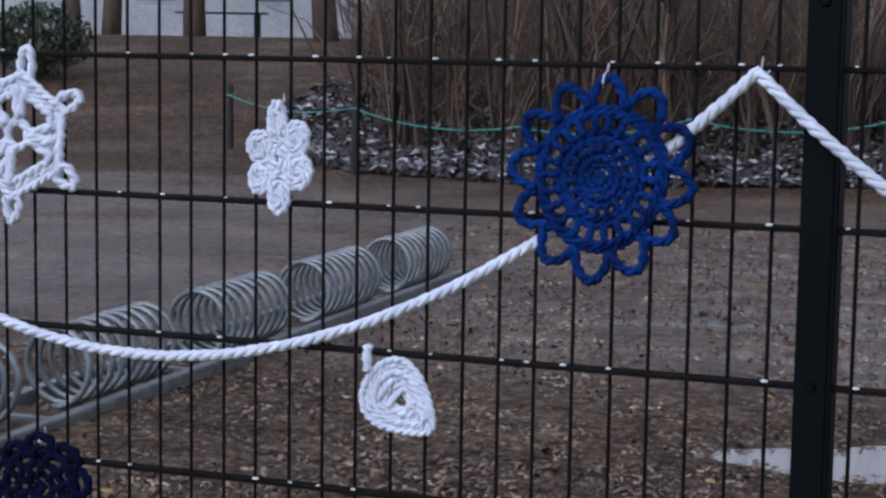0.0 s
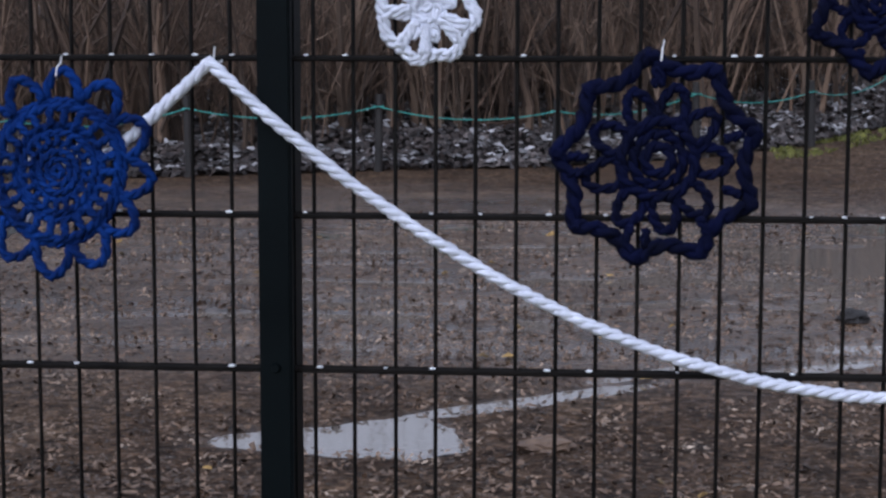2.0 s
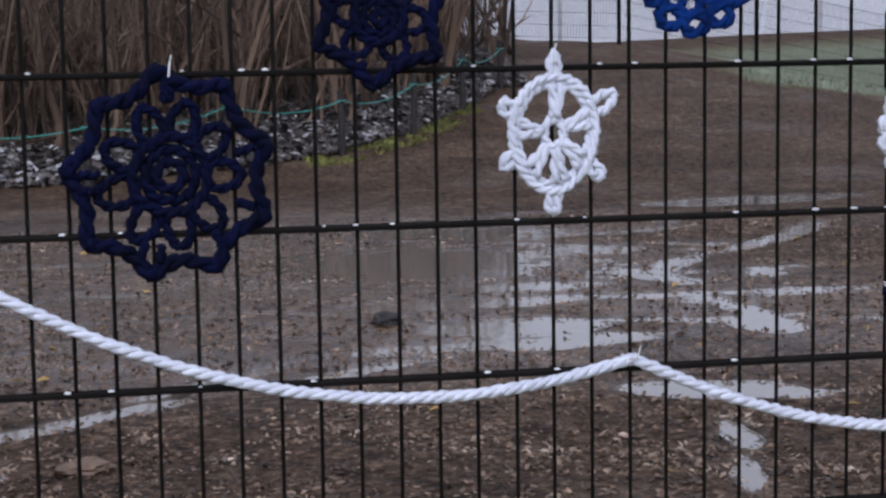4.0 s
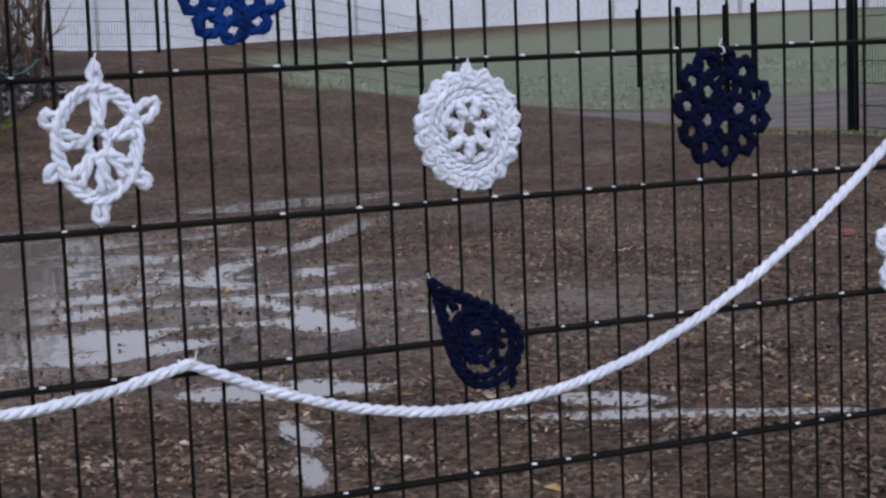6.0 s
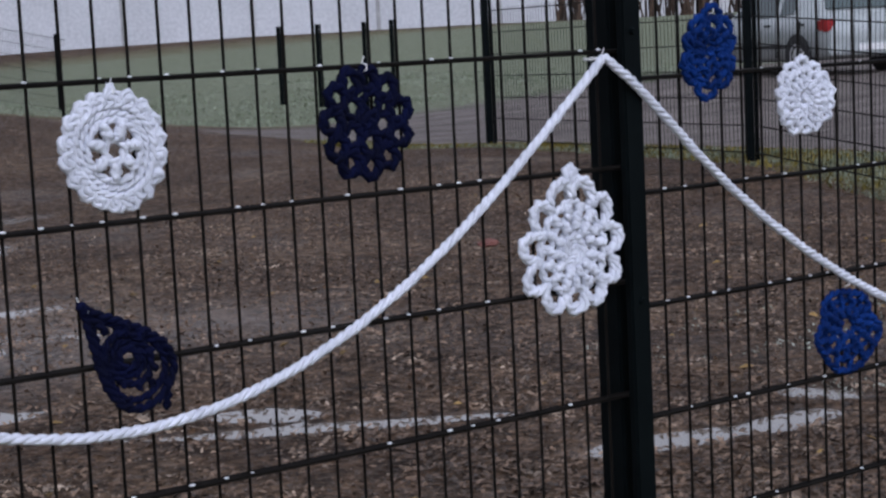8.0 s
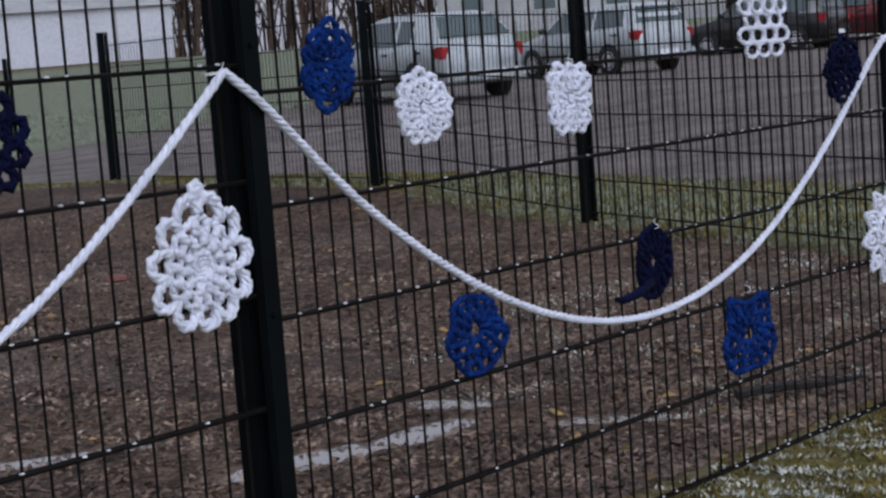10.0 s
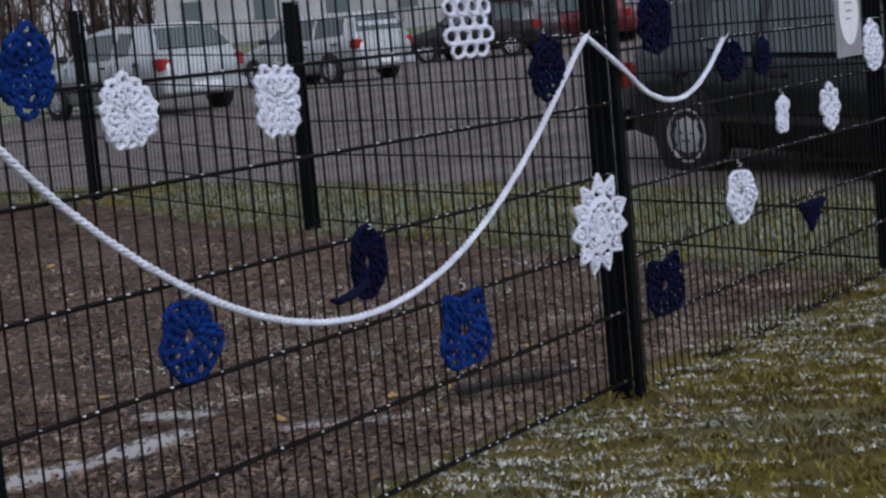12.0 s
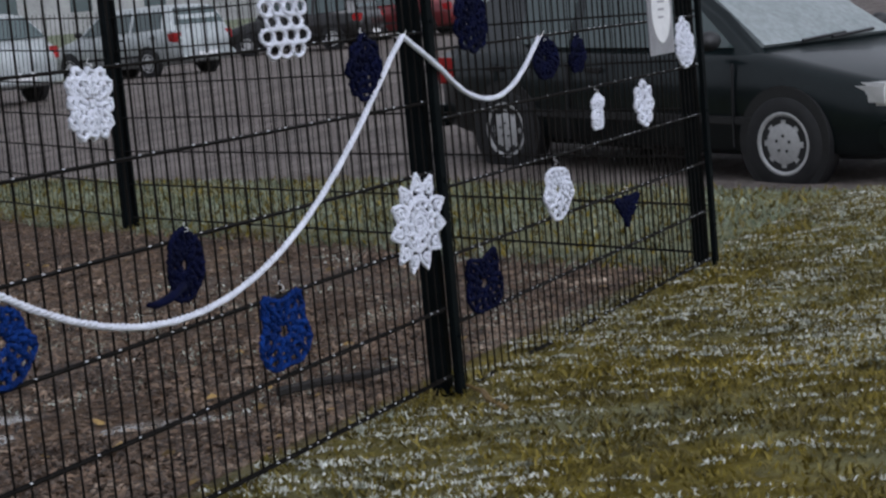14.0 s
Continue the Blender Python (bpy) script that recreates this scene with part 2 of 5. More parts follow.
    n.links.new(col, b.inputs["Base Color"])
    # wet hollows shine, and the damp earth between them glistens in spots
    mr = n.nodes.new("ShaderNodeMapRange")
    mr.inputs[4].default_value = 0.13
    n.links.new(ramp(n, n4.outputs["Fac"], [(0.42, (0.85, 0.85, 0.85)), (0.62, (0.50, 0.50, 0.50))]), mr.inputs[3])
    n.links.new(sep.outputs[2], mr.inputs[0])
    n.links.new(mr.outputs[0], b.inputs["Roughness"])
    # dry crumbs scatter, standing wet reflects
    gloss = n.nodes.new("ShaderNodeMapRange")
    gloss.inputs[3].default_value, gloss.inputs[4].default_value = 0.16, 0.62
    n.links.new(sep.outputs[2], gloss.inputs[0])
    n.links.new(gloss.outputs[0], b.inputs["Specular IOR Level"])

    def total(*terms):
        out = None
        for sock, weight in terms:
            k = n.nodes.new("ShaderNodeMath")
            k.operation = "MULTIPLY_ADD"
            n.links.new(sock, k.inputs[0])
            k.inputs[1].default_value = weight
            k.inputs[2].default_value = 0.0
            if out is not None:
                n.links.new(out, k.inputs[2])
            out = k.outputs[0]
        return out
    bump(n, b, total((n2.outputs["Fac"], 1.3), (n4.outputs["Fac"], 0.8), (crumbs.outputs["Distance"], 0.5), (vor.outputs["Distance"], 0.5)), 0.9, 0.03)
    # water fills the small relief of the wet parts
    fill = n.nodes.new("ShaderNodeMapRange")
    fill.inputs[3].default_value, fill.inputs[4].default_value = 0.9, 0.16
    n.links.new(sep.outputs[2], fill.inputs[0])
    n.links.new(fill.outputs[0], n.nodes["Bump"].inputs["Strength"])
    return m


M_GROUND = ground_material()
M_BUSH = mottled("dark_evergreen_leaves", [(0.3, (0.012, 0.022, 0.008)), (0.7, (0.04, 0.06, 0.02))], 8, 0.5, 0.0, 60, 0.3, 0.004, "World", None, "island", 0.3)


# ---- mesh helpers ----
def part(name, bm, material, parent=None, label="", smooth=False):
    me = bpy.data.meshes.new(name)
    bm.to_mesh(me)
    bm.free()
    me.materials.append(material)
    if smooth:
        me.polygons.foreach_set("use_smooth", [True] * len(me.polygons))
    ob = new(name, me)
    if parent is not None:
        ob.parent = parent
    return tagged(ob, label) if label else ob


def raw(name, verts, faces, material, parent=None, smooth=False):
    me = bpy.data.meshes.new(name)
    me.from_pydata([tuple(v) for v in verts], [], [tuple(f) for f in faces])
    me.materials.append(material)
    if smooth:
        me.polygons.foreach_set("use_smooth", [True] * len(me.polygons))
    me.update()
    ob = new(name, me)
    if parent is not None:
        ob.parent = parent
    return ob


def share(name, me, parent, m):
    """One more piece on a mesh that is already there."""
    ob = new(name, me)
    ob.parent = parent
    ob.matrix_basis = m
    return ob


def tube(bm, pts, radius, closed=False, seg=6):
    """Sweeps a round section along the points; radius may be a number or one for each point."""
    pts = [Vector(p) for p in pts]
    n = len(pts)
    rad = radius if hasattr(radius, "__len__") else [radius] * n
    rings, side = [], None
    for i, p in enumerate(pts):
        a = pts[(i - 1) % n] if closed or i else p
        b = pts[(i + 1) % n] if closed or i < n - 1 else p
        t = (b - a).normalized()
        if side is None:
            side = t.cross(Vector((0, 1, 0)))
            if side.length < 1e-3:
                side = t.cross(Vector((1, 0, 0)))
        side = (side - t * side.dot(t)).normalized()
        up = t.cross(side)
        rings.append([bm.verts.new(p + (side * math.cos(k * math.tau / seg) + up * math.sin(k * math.tau / seg)) * rad[i]) for k in range(seg)])
    for i in range(n if closed else n - 1):
        r0, r1 = rings[i], rings[(i + 1) % n]
        for k in range(seg):
            bm.faces.new((r0[k], r0[(k + 1) % seg], r1[(k + 1) % seg], r1[k]))
    if not closed:
        bm.faces.new(rings[0][::-1])
        bm.faces.new(rings[-1])


def box(bm, lo, hi, bevel=0.0):
    r = bmesh.ops.create_cube(bm, size=1.0)
    c = [(a + b) / 2 for a, b in zip(lo, hi)]
    s = [b - a for a, b in zip(lo, hi)]
    for v in r["verts"]:
        v.co = Vector((c[0] + v.co.x * s[0], c[1] + v.co.y * s[1], c[2] + v.co.z * s[2]))
    if bevel:
        es = list({e for v in r["verts"] for e in v.link_edges})
        bmesh.ops.bevel(bm, geom=es, offset=bevel, segments=2, affect="EDGES")


def empty(name, loc=(0, 0, 0), rz=0.0):
    ob = new(name)
    ob.matrix_basis = pose(*loc, 0, 0, rz)
    return ob


def sm(a, b, t):
    t = np.clip((np.asarray(t, float) - a) / (b - a), 0, 1)
    return t * t * (3 - 2 * t)


# ---- the lie of the land ----
FENCE_POSTS = [(-2.49, 0.0), (0.005, 0.0), (2.503, 0.0), (4.99, 0.0), (7.44, 0.0)]
SIDE_POSTS = [(9.14, 4.2), (10.07, 6.85), (10.78, 10.87)]


def side_line(y):
    return np.where(y < 4.2, 7.44 + 0.4048 * y, np.where(y < 6.85, 9.14 + 0.351 * (y - 4.2), 10.07 + 0.1766 * (y - 6.85)))


def asphalt_edge(y):
    return np.where(y < 0, 10.78 + 0.25 * y, np.where(y < 4, 10.78 + 0.19 * y, 11.54))


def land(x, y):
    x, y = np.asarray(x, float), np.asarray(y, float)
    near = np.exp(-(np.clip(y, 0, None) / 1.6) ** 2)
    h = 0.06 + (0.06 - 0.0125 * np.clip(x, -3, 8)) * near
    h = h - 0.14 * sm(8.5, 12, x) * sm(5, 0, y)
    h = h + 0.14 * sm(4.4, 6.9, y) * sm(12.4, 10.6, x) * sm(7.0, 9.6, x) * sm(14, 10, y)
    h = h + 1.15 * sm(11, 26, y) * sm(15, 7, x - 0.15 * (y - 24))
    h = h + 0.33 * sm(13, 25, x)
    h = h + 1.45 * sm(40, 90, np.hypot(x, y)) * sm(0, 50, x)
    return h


def wave(x, y, seed):
    """Cheap smooth noise between -1 and 1 from a few crossed waves."""
    rng = np.random.RandomState(seed)
    out = np.zeros_like(np.asarray(x, float))
    for k in range(7):
        a, f, p = rng.rand() * math.tau, 0.8 * 1.55 ** k, rng.rand() * math.tau
        out = out + np.sin((x * math.cos(a) + y * math.sin(a)) * f * 2.2 + p + 1.3 * np.sin((y * math.cos(a) - x * math.sin(a)) * f * 1.4)) / 1.35 ** k
    return out / 3.0


# hollows: centre x, y, half length, half width, turn in degrees, depth
HOLLOWS = [(-0.32, 2.66, 0.30, 0.15, 4, 1.0), (-0.10, 2.72, 0.16, 0.20, 20, 1.0), (0.28, 3.28, 0.46, 0.05, 38, 1.0), (0.75, 3.85, 0.42, 0.05, 42, 0.8), (1.3, 3.95, 0.35, 0.05, 30, 0.6),
           (2.02, 4.72, 0.36, 0.22, -5, 1.0), (2.06, 4.26, 0.26, 0.07, 8, 0.9), (2.38, 3.26, 0.34, 0.14, -22, 1.0), (2.2, 2.62, 0.07, 0.22, -10, 0.47), (2.05, 2.12, 0.06, 0.26, -15, 0.44),
           (2.0, 6.9, 0.95, 1.1, 10, 0.46), (1.85, 5.40, 0.60, 0.16, 5, 0.75), (1.45, 5.9, 0.55, 0.12, -5, 0.55), (2.3, 5.85, 0.45, 0.14, 5, 0.7), (0.6, 6.0, 0.8, 0.2, 5, 0.38), (-0.6, 5.2, 0.7, 0.15, -8, 0.38),
           (2.95, 7.40, 0.50, 0.10, -35, 0.95), (2.5, 8.3, 0.7, 0.30, 0, 0.7), (3.0, 6.08, 0.11, 0.32, 20, 1.0), (3.28, 6.50, 0.34, 0.07, 52, 1.0), (3.00, 4.52, 0.13, 0.20, 10, 1.0), (3.06, 4.98, 0.07, 0.32, 8, 1.0),
           (4.9, 9.8, 0.75, 0.26, 8, 1.0), (4.52, 7.88, 0.09, 0.42, -32, 1.0), (4.08, 7.33, 0.50, 0.07, 48, 0.9),
           (3.2, 2.50, 0.20, 0.08, -45, 0.9), (3.25, 2.2, 0.58, 0.05, -31, 0.85), (3.80, 1.28, 0.24, 0.07, -8, 0.9), (4.22, 1.20, 0.20, 0.06, 0, 0.9), (4.58, 1.40, 0.08, 0.16, 20, 0.85), (4.60, 0.74, 0.20, 0.06, -55, 0.85)]


def hollow(x, y):
    out = np.zeros_like(x)
    rag = 0.13 * wave(x * 2.6, y * 2.6, 5) + 0.16 * wave(x * 7, y * 7, 6)
    for cx, cy, a, b, turn, deep in HOLLOWS:
        c, s = math.cos(radians(turn)), math.sin(radians(turn))
        u, v = ((x - cx) * c + (y - cy) * s) / (a * 1.12), (-(x - cx) * s + (y - cy) * c) / (b * 1.1 + 0.025)
        out = np.maximum(out, deep * np.clip(1.25 - np.sqrt(u * u + v * v) + rag, 0, 1))
    # a film of water in the ruts of the flat middle of the yard
    flat = sm(3.7, 4.6, y) * sm(10.2, 8.8, y) * sm(-2.4, -1.0, x) * sm(3.9, 2.9, x - 0.08 * y)
    return np.maximum(out, flat * np.clip(0.85 * wave(x * 1.2, y * 3.8, 31) + 0.34 * wave(x * 4, y * 9, 32), 0, 0.6))


def build_ground():
    xs = np.concatenate([-8 - 1.35 ** np.arange(21, 0, -1) * 0.6, np.arange(-8, -1.5, 0.12), np.arange(-1.5, 8.5, 0.045), np.arange(8.5, 16, 0.12), 16 + 1.35 ** np.arange(1, 22) * 0.6])
    ys = np.concatenate([-4.5 - 1.35 ** np.arange(20, 0, -1) * 0.5, np.arange(-4.5, 0, 0.15), np.arange(0, 7, 0.045), np.arange(7, 14, 0.09), np.arange(14, 30, 0.25), 30 + 1.35 ** np.arange(1, 21) * 0.8])
    X, Y = np.meshgrid(xs, ys)
    inside = sm(0.1, 0.7, Y) * sm(0.2, -0.6, X - side_line(Y))
    H = hollow(X, Y)
    low = (Y > 0.3) & (Y < 12) & (X < 6)
    calm = np.clip(1 - 1.3 * np.where(low, H, 0), 0, 1)
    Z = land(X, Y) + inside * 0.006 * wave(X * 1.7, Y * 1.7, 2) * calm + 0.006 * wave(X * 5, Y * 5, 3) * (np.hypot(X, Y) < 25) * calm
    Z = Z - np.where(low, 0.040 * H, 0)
    edge = 0.12 * wave(X * 1.5, Y * 1.5, 8)
    front = sm(0.28, 0.02, Y + edge) * sm(0.4, -0.4, X - 7.6)
    right = sm(-0.25, 0.15, X - side_line(np.clip(Y, -2, 16)) + edge) * (Y < 17)
    meadow = sm(19.2, 20.2, Y + 0.5 * sm(12, 15, X) * 2 + edge * 2) * sm(8.2, 8.9, X - 0.31 * (Y - 20) + edge * 3) * sm(70, 60, Y)
    lawn = np.clip(np.maximum(np.maximum(front, right), meadow), 0, 1)
    tar = sm(-0.1, 0.12, X - asphalt_edge(Y) + edge) * sm(18.5, 17, Y - 0.28 * (X - 10) + edge * 2) * sm(-30, -28, Y)
    flats = sm(2.9, 4.2, Y) * sm(11.8, 9.5, Y) * sm(5.0, 2.4, X + 0.3 * Y - 1.5) * (0.62 + 0.38 * wave(X * 0.8, Y * 1.6, 12))
    wet = np.clip(np.where(low, H * 1.6, 0) + 1.0 * flats + 0.25 * sm(0.1, 0.9, wave(X * 0.9, Y * 0.9, 11)) * inside, 0, 1)
    ny, nx = X.shape
    idx = np.arange(ny * nx).reshape(ny, nx)
    faces = np.stack([idx[:-1, :-1], idx[:-1, 1:], idx[1:, 1:], idx[1:, :-1]], -1).reshape(-1, 4)
    ob = raw("ground", np.stack([X, Y, Z], -1).reshape(-1, 3).tolist(), faces.tolist(), M_GROUND, smooth=True)
    col = ob.data.color_attributes.new("zone", "FLOAT_COLOR", "POINT")
    rime = np.clip(0.9 * meadow + 0.62 * right * (1 - front), 0, 1)
    data = np.stack([lawn, tar, wet, rime], -1).reshape(-1)
    col.data.foreach_set("color", data.astype(np.float32))
    tagged(ob, "wet brown earth with patches of lawn and worn asphalt", "ground", kind="structure")
    # standing water: one level sheet that shows only where the hollows dip below it
    xs = np.arange(-1.2, 6.2, 0.2)
    ys = np.arange(0.5, 11.2, 0.2)
    X, Y = np.meshgrid(xs, ys)
    idx = np.arange(X.size).reshape(X.shape)
    faces = np.stack([idx[:-1, :-1], idx[:-1, 1:], idx[1:, 1:], idx[1:, :-1]], -1).reshape(-1, 4)
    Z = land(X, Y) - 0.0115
    water = raw("water", np.stack([X, Y, Z], -1).reshape(-1, 3).tolist(), faces.tolist(), M_WATER, smooth=True)
    tagged(water, "shallow rain puddles reflecting the pale sky", "puddle", kind="structure")


build_ground()

# ---- the double-wire mesh fence ----
PITCH, RISE = 0.052, 0.2013


def straight_wire(name, length, radius, seg, along_z):
    bm = bmesh.new()
    end = (0, 0, length) if along_z else (length, 0, 0)
    tube(bm, [(0, 0, 0), end], radius, seg=seg)
    me = bpy.data.meshes.new(name)
    bm.to_mesh(me)
    bm.free()
    me.materials.append(M_WIRE)
    return me


def mesh_panel(fence, a, b, z0, first, rails=7, beads=True, z1=None, seg=6, thick=0.0027):
    """A mesh panel from a to b; z0 is the height of its lowest rail, first the way from a to its first wire."""
    d = Vector((b[0] - a[0], b[1] - a[1], 0))
    length, turn = d.length, math.degrees(math.atan2(d.y, d.x))
    p = empty("mesh_panel", (a[0], a[1], z0), turn)
    p.parent = fence
    if z1 is not None:
        p.matrix_basis = p.matrix_basis @ Matrix.Rotation(-math.atan2(z1 - z0, length), 4, "Y")
    high = RISE * (rails - 1)
    upright = straight_wire("vertical_wire", high + 0.03, thick, seg, True)
    lying = straight_wire("horizontal_wire", length, 0.004, seg, False)
    xs, x = [], first
    while x < length - 0.012:
        xs.append(x)
        x += PITCH
    for x in xs:
        share("vertical_wire", upright, p, pose(x + random.uniform(-0.0012, 0.0012), 0, -0.004))
    for r in range(rails):
        for y in (-0.0068, 0.0068):
            share("horizontal_wire", lying, p, pose(0, y, r * RISE))
    if beads:
        bm = bmesh.new()
        for r in range(rails):
            for x in xs:
                if random.random() < 0.55:
                    s = random.uniform(0.5, 1.0)
                    m = Matrix.Translation((x + random.uniform(-0.012, 0.012), -0.007, r * RISE + 0.0042)) @ Matrix.Diagonal((0.0058 * s, 0.0034, 0.0024 * s, 1))
                    bmesh.ops.create_icosphere(bm, subdivisions=1, radius=1.0, matrix=m)
        tagged(part("frost", bm, M_FROST, p, "small frozen droplets along the rails"), kind="stuff")
    return p


def fence_post(fence, x, y, ground, top, turn=0.0):
    """A square tube behind the mesh with a clamping strip in front of it, a cap and its bolts."""
    p = empty("post", (x, y, ground), turn)
    p.parent = fence
    h = top - ground
    bm = bmesh.new()
    box(bm, (-0.02, 0.009, -0.25), (0.02, 0.069, h), 0.003)
    part("tube", bm, M_FENCE, p)
    bm = bmesh.new()
    box(bm, (-0.0215, -0.030, -0.05), (0.0215, -0.011, h - 0.004), 0.003)
    part("clamping_strip", bm, M_FENCE, p)
    bm = bmesh.new()
    box(bm, (-0.023, -0.032, h), (0.023, 0.071, h + 0.012), 0.004)
    part("cap", bm, M_FENCE, p)
    for k in range(3):
        bm = bmesh.new()
        z = 0.18 + k * (h - 0.4) / 2
        bmesh.ops.create_cone(bm, cap_ends=True, segments=10, radius1=0.007, radius2=0.005, depth=0.006, matrix=Matrix.Translation((0, -0.033, z)) @ Matrix.Rotation(radians(90), 4, "X"))
        part("bolt", bm, M_FENCE, p)
    return p


LEVELS = [0.169, 0.169, 0.119, 0.065]
FIRSTS = [0.043, 0.047, 0.086, 0.086]
front = tagged(empty("fence"), "dark double-wire mesh fence with square steel posts", "fence")
for (a, b, z0, first) in zip(FENCE_POSTS[:-1], FENCE_POSTS[1:], LEVELS, FIRSTS):
    mesh_panel(front, a, b, z0, first)
for (x, y), z0 in zip(FENCE_POSTS, LEVELS + [LEVELS[-1]]):
    fence_post(front, x, y, float(land(x, y)), z0 + 1.31)

# the side fence that turns the corner at the last post
flank = tagged(empty("fence"), "dark mesh fence along the grass strip by the parking place", "fence")
corner = [FENCE_POSTS[-1]] + SIDE_POSTS
for a, b in zip(corner[:-1], corner[1:]):
    za, zb = float(land(*a)) + 0.06, float(land(*b)) + 0.06
    mesh_panel(flank, a, b, za, 0.05, beads=False, z1=zb, seg=4, thick=0.0024)
for a, b in zip(corner[1:], corner[:-1]):
    fence_post(flank, a[0], a[1], float(land(*a)), float(land(*a)) + 1.38, math.degrees(math.atan2(a[1] - b[1], a[0] - b[0])))

# the far fence that climbs the bank in front of the white hall
rear = tagged(empty("fence"), "thin dark mesh fence on the far earth bank", "fence")
BACK = [(3.6 + 2.5 * k, 25.2 + 0.35 * k) for k in range(5)]
for a, b in zip(BACK[:-1], BACK[1:]):
    mesh_panel(rear, a, b, float(land(*a)) + 0.10, 0.05, beads=False, z1=float(land(*b)) + 0.10, seg=3)
for a in BACK:
    fence_post(rear, a[0], a[1], float(land(*a)), float(land(*a)) + 1.4)
outer = tagged(empty("post_row"), "row of dark posts standing in the far grass", "posts")
for x, y in ((17.33, 25.26), (16.95, 23.37), (16.43, 21.19), (16.81, 20.97)):
    fence_post(outer, x, y, float(land(x, y)), float(land(x, y)) + 1.4, 30)

# ---- the crocheted rope garland ----
# ties on the mesh with, for each span, the fall below the chord and where along it the rope hangs lowest
def span(a, b, sag, power, skew, n=46):
    pts = []
    for i in range(n + 1):
        u = i / n
        x, z = a[0] + (b[0] - a[0]) * u, a[1] + (b[1] - a[1]) * u
        over = sum(math.exp(-((x - px) / 0.15) ** 2) for px, _ in FENCE_POSTS)
        pts.append(Vector((x, -0.020 - 0.022 * over, z - sag * (4 * u * (1 - u)) ** power + skew * math.sin(math.tau * u))))
    return pts


SPANS = [((-1.765, 1.17), (-0.075, 1.171), 0.425, 1.0, -0.012), ((-0.075, 1.171), (1.09, 0.789), 0.179, 1.0, 0.0), ((1.09, 0.789), (2.43, 1.168), 0.265, 1.03, -0.006),
         ((2.43, 1.168), (4.82, 1.122), 0.594, 1.1, 0.006), ((4.82, 1.122), (5.785, 1.07), 0.186, 1.1, 0.017)]


def rope_garland():
    rope = tagged(empty("rope_garland", (0, 0, 0)), "thick white crocheted cord hung in swags along the fence", "rope")
    line = []
    for a, b, sag, power, skew in SPANS:
        s = span(a, b, sag, power, skew)
        line += s if not line else s[1:]
    # even steps along the line
    fine, carry = [line[0]], 0.0
    for a, b in zip(line[:-1], line[1:]):
        d = (b - a).length
        while carry + 0.006 <= d:
            carry += 0.006
            fine.append(a.lerp(b, carry / d))
        carry -= d
    for k in range(3):
        bm = bmesh.new()
        pts, rad = [], []
        for i, p in enumerate(fine):
            t = (fine[min(i + 1, len(fine) - 1)] - fine[max(i - 1, 0)]).normalized()
            up = t.cross(Vector((0, 1, 0))).normalized()
            ph = i * 0.006 * math.tau / 0.055 + k * math.tau / 3
            wob = 0.0006 * math.sin(i * 0.37 + k)
            pts.append(p + (up * math.cos(ph) + Vector((0, 1, 0)) * math.sin(ph)) * (0.0038 + wob))
            rad.append(0.0049 + 0.0005 * math.sin(i * 2.1 + k))
        tube(bm, pts, rad, seg=6)
        part("strand", bm, M_WHITE, rope, smooth=True)
    for x, z in ((-0.075, 1.172), (1.09, 0.79), (2.425, 1.165), (4.82, 1.12), (5.785, 1.07)):
        bm = bmesh.new()
        tube(bm, [(x + 0.011 * math.cos(a), -0.012 + 0.017 * math.sin(a), z + 0.002 * math.sin(3 * a)) for a in np.linspace(0, math.tau, 14, endpoint=False)], 0.0016, True, 5)
        tube(bm, [(x + 0.004, -0.030, z), (x + 0.007, -0.036, z + 0.018)], 0.0012, seg=4)
        part("tie", bm, M_TIE, rope)


rope_garland()


# ---- crocheted ornaments ----
def s_oval(a):
    return 1.0 + 0 * a


def s_hexagon(a):
    k = np.mod(a + math.pi / 6, math.pi / 3) - math.pi / 6
    return 0.88 / np.cos(math.pi / 6 - np.abs(k))


def s_kite(a):
    """A rosette drawn out to a point above and below."""
    return 0.84 + 0.16 * np.cos(2 * a) + 0.05 * np.cos(6 * a)


def s_drop(a):
    """Narrow shoulders, a broad lobed foot."""
    return 0.87 - 0.16 * np.cos(a - 0.1) + 0.10 * np.cos(2 * a) + 0.06 * np.cos(5 * a + 3.0)


def s_point_down(a):
    return 0.88 + 0.12 * np.abs(np.cos(a / 2 - math.pi / 2)) ** 10 + 0.03 * np.cos(7 * a)


def s_point_up(a):
    return 0.88 + 0.12 * np.abs(np.cos(a / 2)) ** 12 + 0.03 * np.cos(9 * a)


def s_cat(a):
    """Two ears above a body that narrows a little at the waist."""
    b = np.abs(np.mod(a + math.pi, math.tau) - math.pi)
    sq = 1.0 / (np.abs(np.sin(a)) ** 3 + np.abs(np.cos(a)) ** 3) ** (1 / 3)
    return sq * (0.80 + 0.16 * np.exp(-((b - 0.62) / 0.17) ** 2) - 0.12 * np.exp(-(b / 0.3) ** 2) - 0.10 * np.exp(-((b - 1.25) / 0.22) ** 2) + 0.05 * np.exp(-((b - 2.1) / 0.4) ** 2))


def s_block(a):
    return 0.86 / (np.abs(np.sin(a)) ** 6 + np.abs(np.cos(a)) ** 6) ** (1 / 6) * (1 + 0.04 * np.cos(12 * a))


def s_triangle(a):
    b = np.mod(a + math.pi + math.pi / 3, math.tau / 3) - math.pi / 3
    return 0.58 / np.cos(math.pi / 3 - np.abs(b)) * 0.9


def s_figure(a):
    """A narrow head over two broad lobes."""
    return 0.72 + 0.22 * np.cos(2 * a) - 0.10 * np.cos(a) - 0.06 * np.cos(4 * a)


